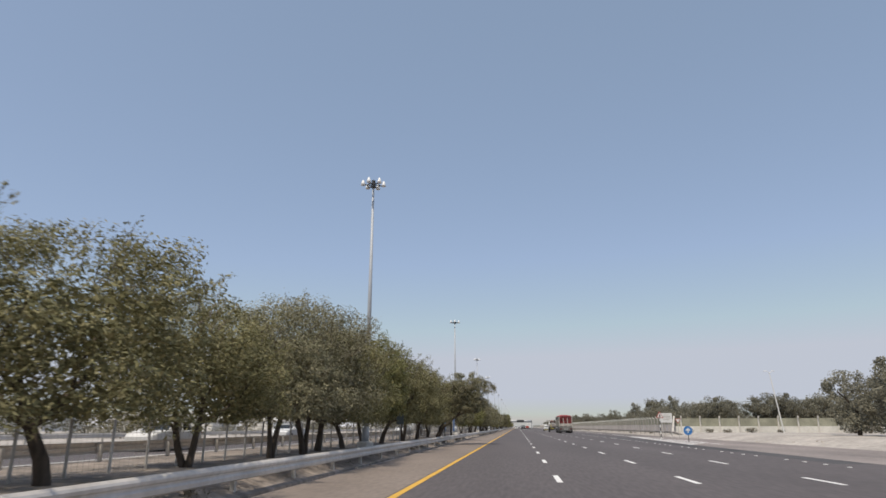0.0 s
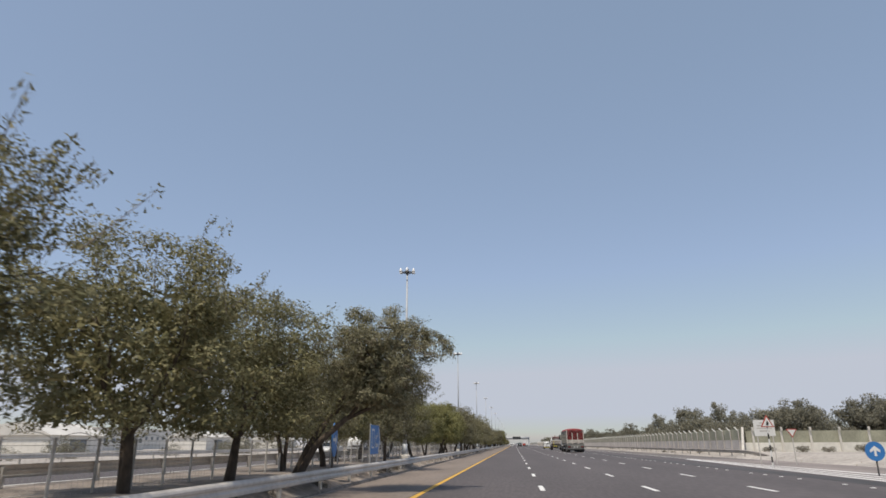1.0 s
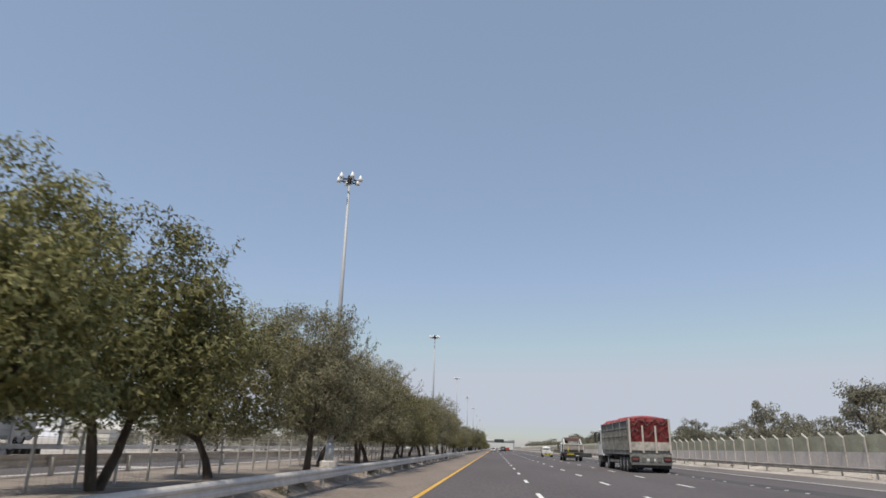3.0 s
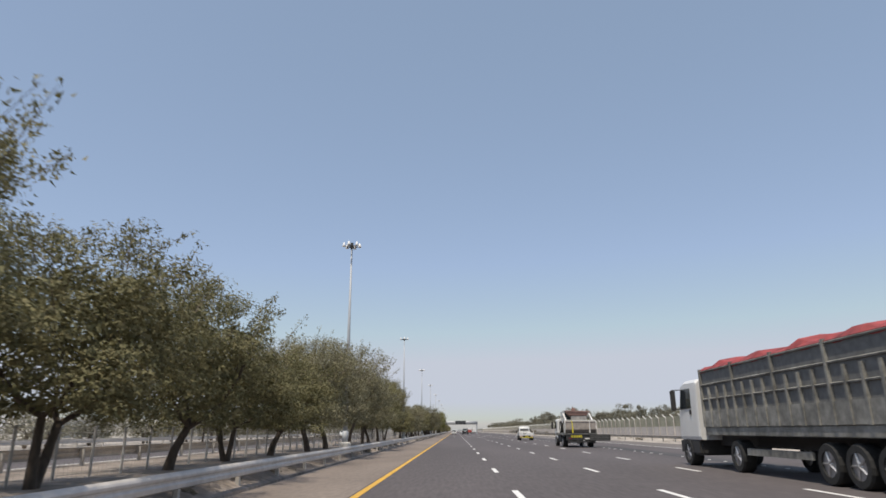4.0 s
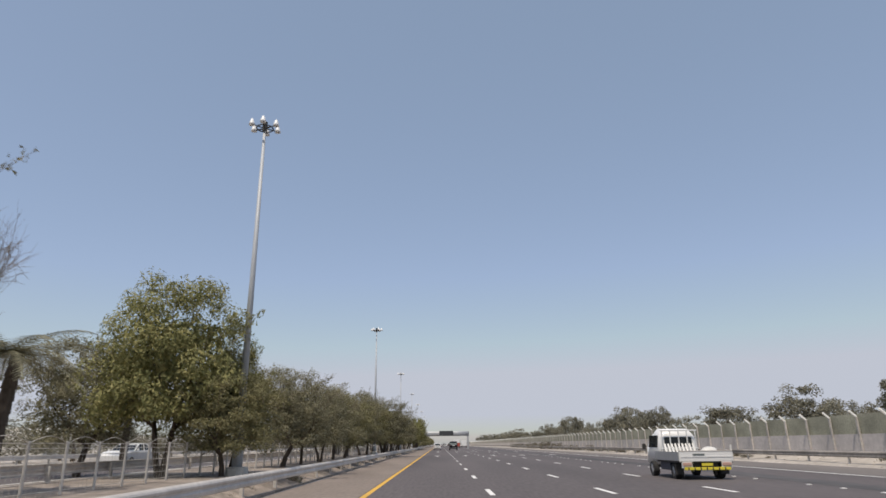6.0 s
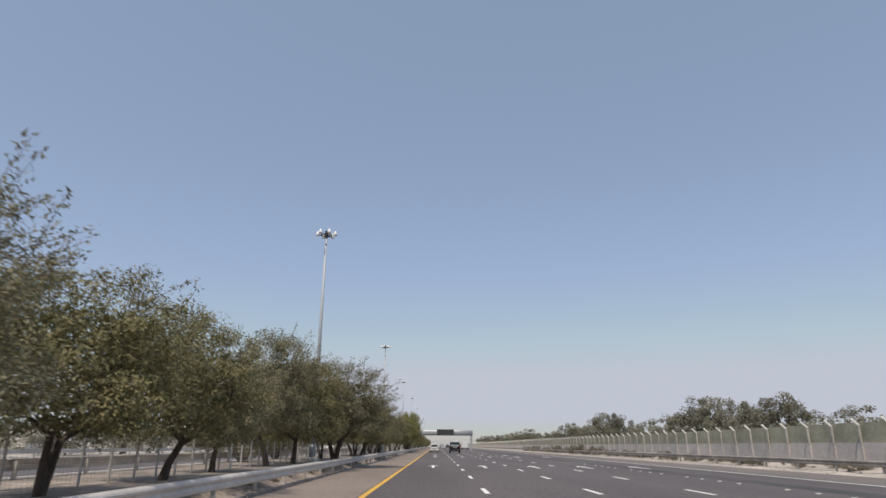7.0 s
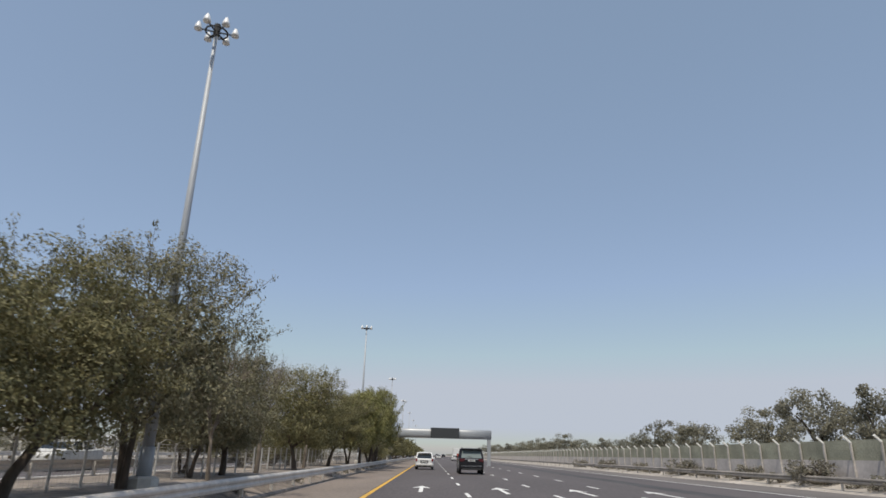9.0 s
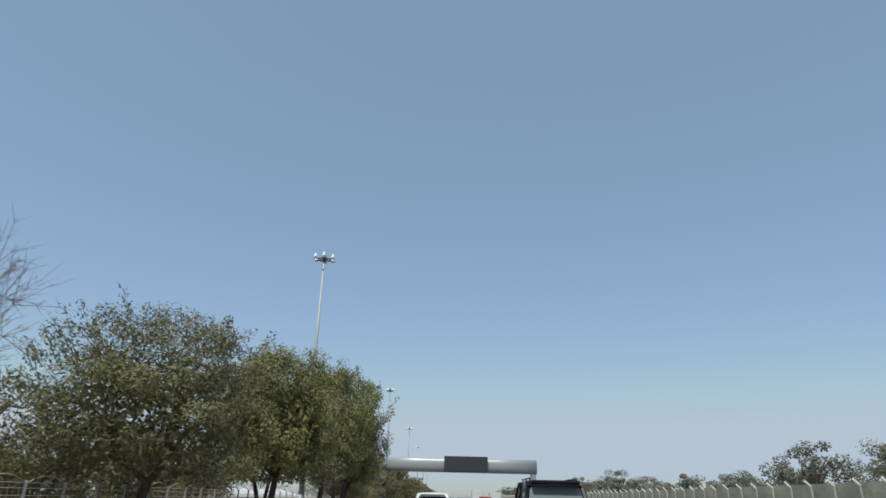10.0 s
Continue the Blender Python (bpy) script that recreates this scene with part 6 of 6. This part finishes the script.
# warning triangle on a striped post, with a white notice board behind it
t = thing("warning_sign", (17.0, 80.5, 0), "white warning triangle on a black and white striped post", "road sign")
for i in range(9):
    bm = bmesh.new()
    tube(bm, (0, 0, -0.1 + i * 0.36), (0, 0, 0.26 + i * 0.36), 0.05, 0.05, 8)
    part("post_band", bm, BLACK_PLAIN if i % 2 else SIGN_WHITE, t)
part("triangle", flat_shape([(-0.42, 2.45), (0.42, 2.45), (0.0, 3.22)], -0.09, 0.03), DULL_RED, t, "red-edged triangle")
part("triangle_face", flat_shape([(-0.31, 2.51), (0.31, 2.51), (0.0, 3.08)], -0.10, 0.012), SIGN_WHITE, t)
part("pictogram", flat_shape([(-0.09, 2.56), (0.06, 2.56), (0.10, 2.72), (0.0, 2.88), (-0.06, 2.72)], -0.106, 0.008), BLACK_PLAIN, t, "small dark pictogram")
t = thing("notice_board", (19.2, 87.0, 0.0), "white rectangular notice board on two steel posts", "notice board")
for x in (-0.55, 0.55):
    bm = bmesh.new()
    tube(bm, (x, 0.06, -0.1), (x, 0.06, 3.1), 0.045, 0.045, 8)
    part("post", bm, GALV_DULL, t)
part("board", slab(-0.75, 0.75, 0.0, 0.03, 1.95, 3.12, 0.01), SIGN_WHITE, t)
for z, w in ((2.9, 0.30), (2.7, 0.5), (2.52, 0.55), (2.32, 0.36)):
    part("text_line", slab(-w, w, -0.008, 0.0, z - 0.045, z + 0.045), GALV_DULL, t, "faint unreadable line of text")
t = thing("warning_sign", (19.9, 84.0, 0.0), "small triangular give-way sign on a grey post", "road sign")
bm = bmesh.new()
tube(bm, (0, 0.05, -0.1), (0, 0.05, 2.4), 0.035, 0.035, 8)
part("post", bm, GALV_DULL, t)
part("triangle", flat_shape([(0, 1.8), (0.36, 2.4), (-0.36, 2.4)], 0.0, 0.03), DULL_RED, t, "red edge")
part("triangle_face", flat_shape([(0, 1.92), (0.27, 2.34), (-0.27, 2.34)], -0.012, 0.014), SIGN_WHITE, t)
# leaning double-armed lamp pole in the distance
t = thing("street_lamp", (36.5, 96, 0.3), "thin white leaning street lamp with two short arms", "street lamp")
bm = bmesh.new()
tube(bm, (0.35, 0, -0.2), (-0.55, 0, 8.4), 0.10, 0.06, 8)
part("pole", bm, SIGN_WHITE, t)
for s in (-1, 1):
    bm = bmesh.new()
    tube(bm, (-0.55, 0, 8.4), (-0.55 + s * 0.35, 0, 8.75), 0.035, 0.03, 6)
    tube(bm, (-0.55 + s * 0.35, 0, 8.75), (-0.55 + s * 0.75, 0, 8.70), 0.05, 0.04, 6)
    part("lamp_arm", bm, SIGN_WHITE, t)

# ---- signs in the median ----
t = thing("direction_sign", (-6.2, 67.1, 0.2), "blue pointed direction sign with white border on grey posts", "road sign")
t.matrix_basis = pose(-6.2, 67.1, 0.2, 0, 0, 92) @ Matrix.Diagonal((2.2, 1, 1, 1))
for x in (-0.48, 0.30):
    bm = bmesh.new()
    tube(bm, (x, 0.06, -0.2), (x, 0.06, 2.2), 0.04, 0.04, 8)
    part("post", bm, GALV, t)
part("board", flat_shape([(-0.56, 0.84), (0.36, 0.84), (0.56, 1.50), (0.38, 2.16), (-0.56, 2.16)], -0.02, 0.03), SIGN_BLUE, t)
part("chevron_edge", flat_shape([(0.28, 0.92), (0.34, 0.92), (0.52, 1.50), (0.35, 2.08), (0.29, 2.08), (0.46, 1.50)], -0.03, 0.01), SIGN_WHITE, t, "white pointed edge line")
o = part("emblem", slab(-0.50, -0.22, -0.03, -0.02, 1.10, 1.98, 0.005), SIGN_WHITE, t, "pale upright panel")
part("emblem_face", slab(-0.46, -0.26, -0.036, -0.03, 1.18, 1.90, 0.003), SIGN_BLUE, t)


def lettering(text, size, mat, parent, place, stretch=1.0, label=""):
    """Raised letters facing -y, from the built-in font."""
    c = bpy.data.curves.new("lettering", "FONT")
    c.body, c.size, c.extrude, c.align_x = text, size, 0.004, "CENTER"
    o = bpy.data.objects.new("lettering", c)
    scene.collection.objects.link(o)
    bpy.context.view_layer.update()
    me = bpy.data.meshes.new_from_object(o)
    bpy.data.objects.remove(o)
    me.materials.clear()
    me.materials.append(mat)
    ob = new("lettering", me)
    ob.parent = parent
    ob.matrix_basis = pose(*place, 90, 0, 0) @ Matrix.Diagonal((stretch, 1, 1, 1))
    if label:
        ob["label"] = label
    return ob


lettering("\ufef2\ufe91\ufea9", 0.46, SIGN_WHITE, t, (0.06, -0.03, 1.62), 0.55, "white Arabic place name")
lettering("Dubai", 0.34, SIGN_WHITE, t, (0.06, -0.03, 1.14), 0.42, "white place name")
t = thing("oval_sign", (-6.3, 60.2, 0.2), "oval blue sign with a white arrow on a dark post", "road sign", turn=92)
bm = bmesh.new()
tube(bm, (0, 0.05, -0.2), (0, 0.05, 1.2), 0.05, 0.05, 8)
part("post", bm, DARK, t)
part("disc", disc(bmesh.new(), (0, 1.45), 0.42, 0.62, -0.02, 0.03), SIGN_BLUE, t)
part("arrow", flat_shape([(-0.28, 1.39), (0.06, 1.39), (0.06, 1.27), (0.28, 1.45), (0.06, 1.63), (0.06, 1.51), (-0.28, 1.51)], -0.03, 0.012), SIGN_WHITE, t, "white arrow")
t = thing("fence_notice", (-9.15, 93.4, MEDIAN), "small white notice fixed low on the mesh fence", "notice board")
part("board", slab(-0.02, 0.03, -0.9, 0.9, 0.18, 0.45), SIGN_WHITE, t)
part("text_line", slab(0.03, 0.036, -0.6, 0.6, 0.27, 0.36), SIGN_BACK, t, "dark unreadable lettering")
t = thing("post_sign", (-6.9, 40.6, 0.35), "plain grey back of a small sign on a post", "road sign")
bm = bmesh.new()
tube(bm, (0, 0.04, -0.2), (0, 0.04, 1.9), 0.035, 0.035, 8)
part("post", bm, GALV_DULL, t)
part("board", slab(-0.22, 0.22, 0.0, 0.03, 1.25, 1.9, 0.01), SIGN_BACK, t)

# ---- shrubs and litter on the verges ----
shrubs = [make_bush("dry grey-green shrub on the sandy verge", 0.9, 1.4, 1100, 0.12, LEAF_DUSTY), make_bush("low olive weed clump growing by the barrier", 0.45, 0.8, 420, 0.10, LEAF_DUSTY)]
for i, (x, y, s) in enumerate(((24.9, 349, 1.9), (24.8, 362, 2.4), (25.0, 371, 1.6), (24.9, 384, 2.2), (25.1, 398, 1.4), (24.9, 412, 1.8), (24.7, 318, 1.2), (24.8, 332, 1.3), (24.8, 428, 1.7), (24.6, 300, 0.9), (24.6, 340, 1.2), (24.7, 355, 1.3), (24.6, 366, 1.1), (24.6, 378, 1.3),
                               (30, 107, 1.0), (33, 108, 0.9), (37, 109, 1.2), (41, 108, 0.8), (46, 96, 2.0), (49, 98, 2.0), (52, 95, 2.2), (27.5, 109, 0.9))):
    copy_thing(shrubs[0], pose(x, y, ground_height(x, y) - 0.02, 0, 0, i * 71) @ Matrix.Diagonal((s, s, s * 0.85, 1)))
for i in range(130):
    y = 8 + i * 3.1 + rng.uniform(-1.2, 1.2)
    x = -6.15 - abs(rng.normal(0, 0.35))
    s = rng.uniform(0.35, 1.15)
    copy_thing(shrubs[1], pose(x, y, ground_height(x, y) + 0.02, 0, 0, i * 37) @ Matrix.Diagonal((s, s, s, 1)))
for i in range(60):
    y = 126 + i * 5.1 + rng.uniform(-1.5, 1.5)
    s = rng.uniform(0.4, 1.1)
    copy_thing(shrubs[1], pose(24.4 + rng.uniform(-0.4, 0.9), y, 0.12, 0, 0, i * 41) @ Matrix.Diagonal((s, s, s * 0.9, 1)))
for i in range(90):
    y = 262 + i * 1.9 + rng.uniform(-1, 1)
    s = rng.uniform(0.5, 1.5)
    x = 24.3 + abs(rng.normal(0, 0.5))
    copy_thing(shrubs[i % 2 and 1], pose(x, y, ground_height(x, y) - 0.02, 0, 0, i * 47) @ Matrix.Diagonal((s * 0.8, s, s * (0.45 if i % 2 == 0 else 0.9), 1)))
for k in shrubs:
    for o in (*k.children_recursive, k):
        bpy.data.objects.remove(o)
bm = bmesh.new()
for i in range(900):
    side = rng.random() < 0.6
    x = -5.7 - abs(rng.normal(0, 0.5)) if side else 22.9 + abs(rng.normal(0, 1.0))
    y = rng.uniform(5, 430)
    r = rng.uniform(0.02, 0.07)
    m = Matrix.Translation((x, y, ground_height(x, y) + (0.04 if side else 0.01))) @ Euler(tuple(rng.uniform(0, 3, 3))).to_matrix().to_4x4() @ Matrix.Diagonal((r * 1.4, r, r * 0.7, 1))
    bmesh.ops.create_icosphere(bm, subdivisions=1, radius=1, matrix=m)
tagged(part("roadside_stones", bm, RUBBISH), "small pale stones and litter along the verges", "stones", kind="stuff")


# ---- low concrete kerb blocks at the foot of the fence ----
kerb_row = thing("kerb_wall", (25.45, 322, 0.3), "row of low pinkish concrete blocks at the foot of the fence", "kerb wall")
KERB_PINK = material("pinkish_concrete", (0.44, 0.40, 0.385), 0.9, grain=0.15, scale=5, blotch=0.2, blotch_scale=0.7, obj=0.12)
first = None
for i in range(42):
    if first is None:
        first = part("kerb_block", slab(-0.14, 0.14, 0.02, 2.38, -0.3, 0.50, 0.03), KERB_PINK, kerb_row)
    else:
        shared("kerb_block", first, kerb_row, (0.03 * math.sin(i * 2.7), 2.4 * i, 0.02 * math.sin(i * 1.9)), (0, 0, 0.6 * math.sin(i * 3.1)))
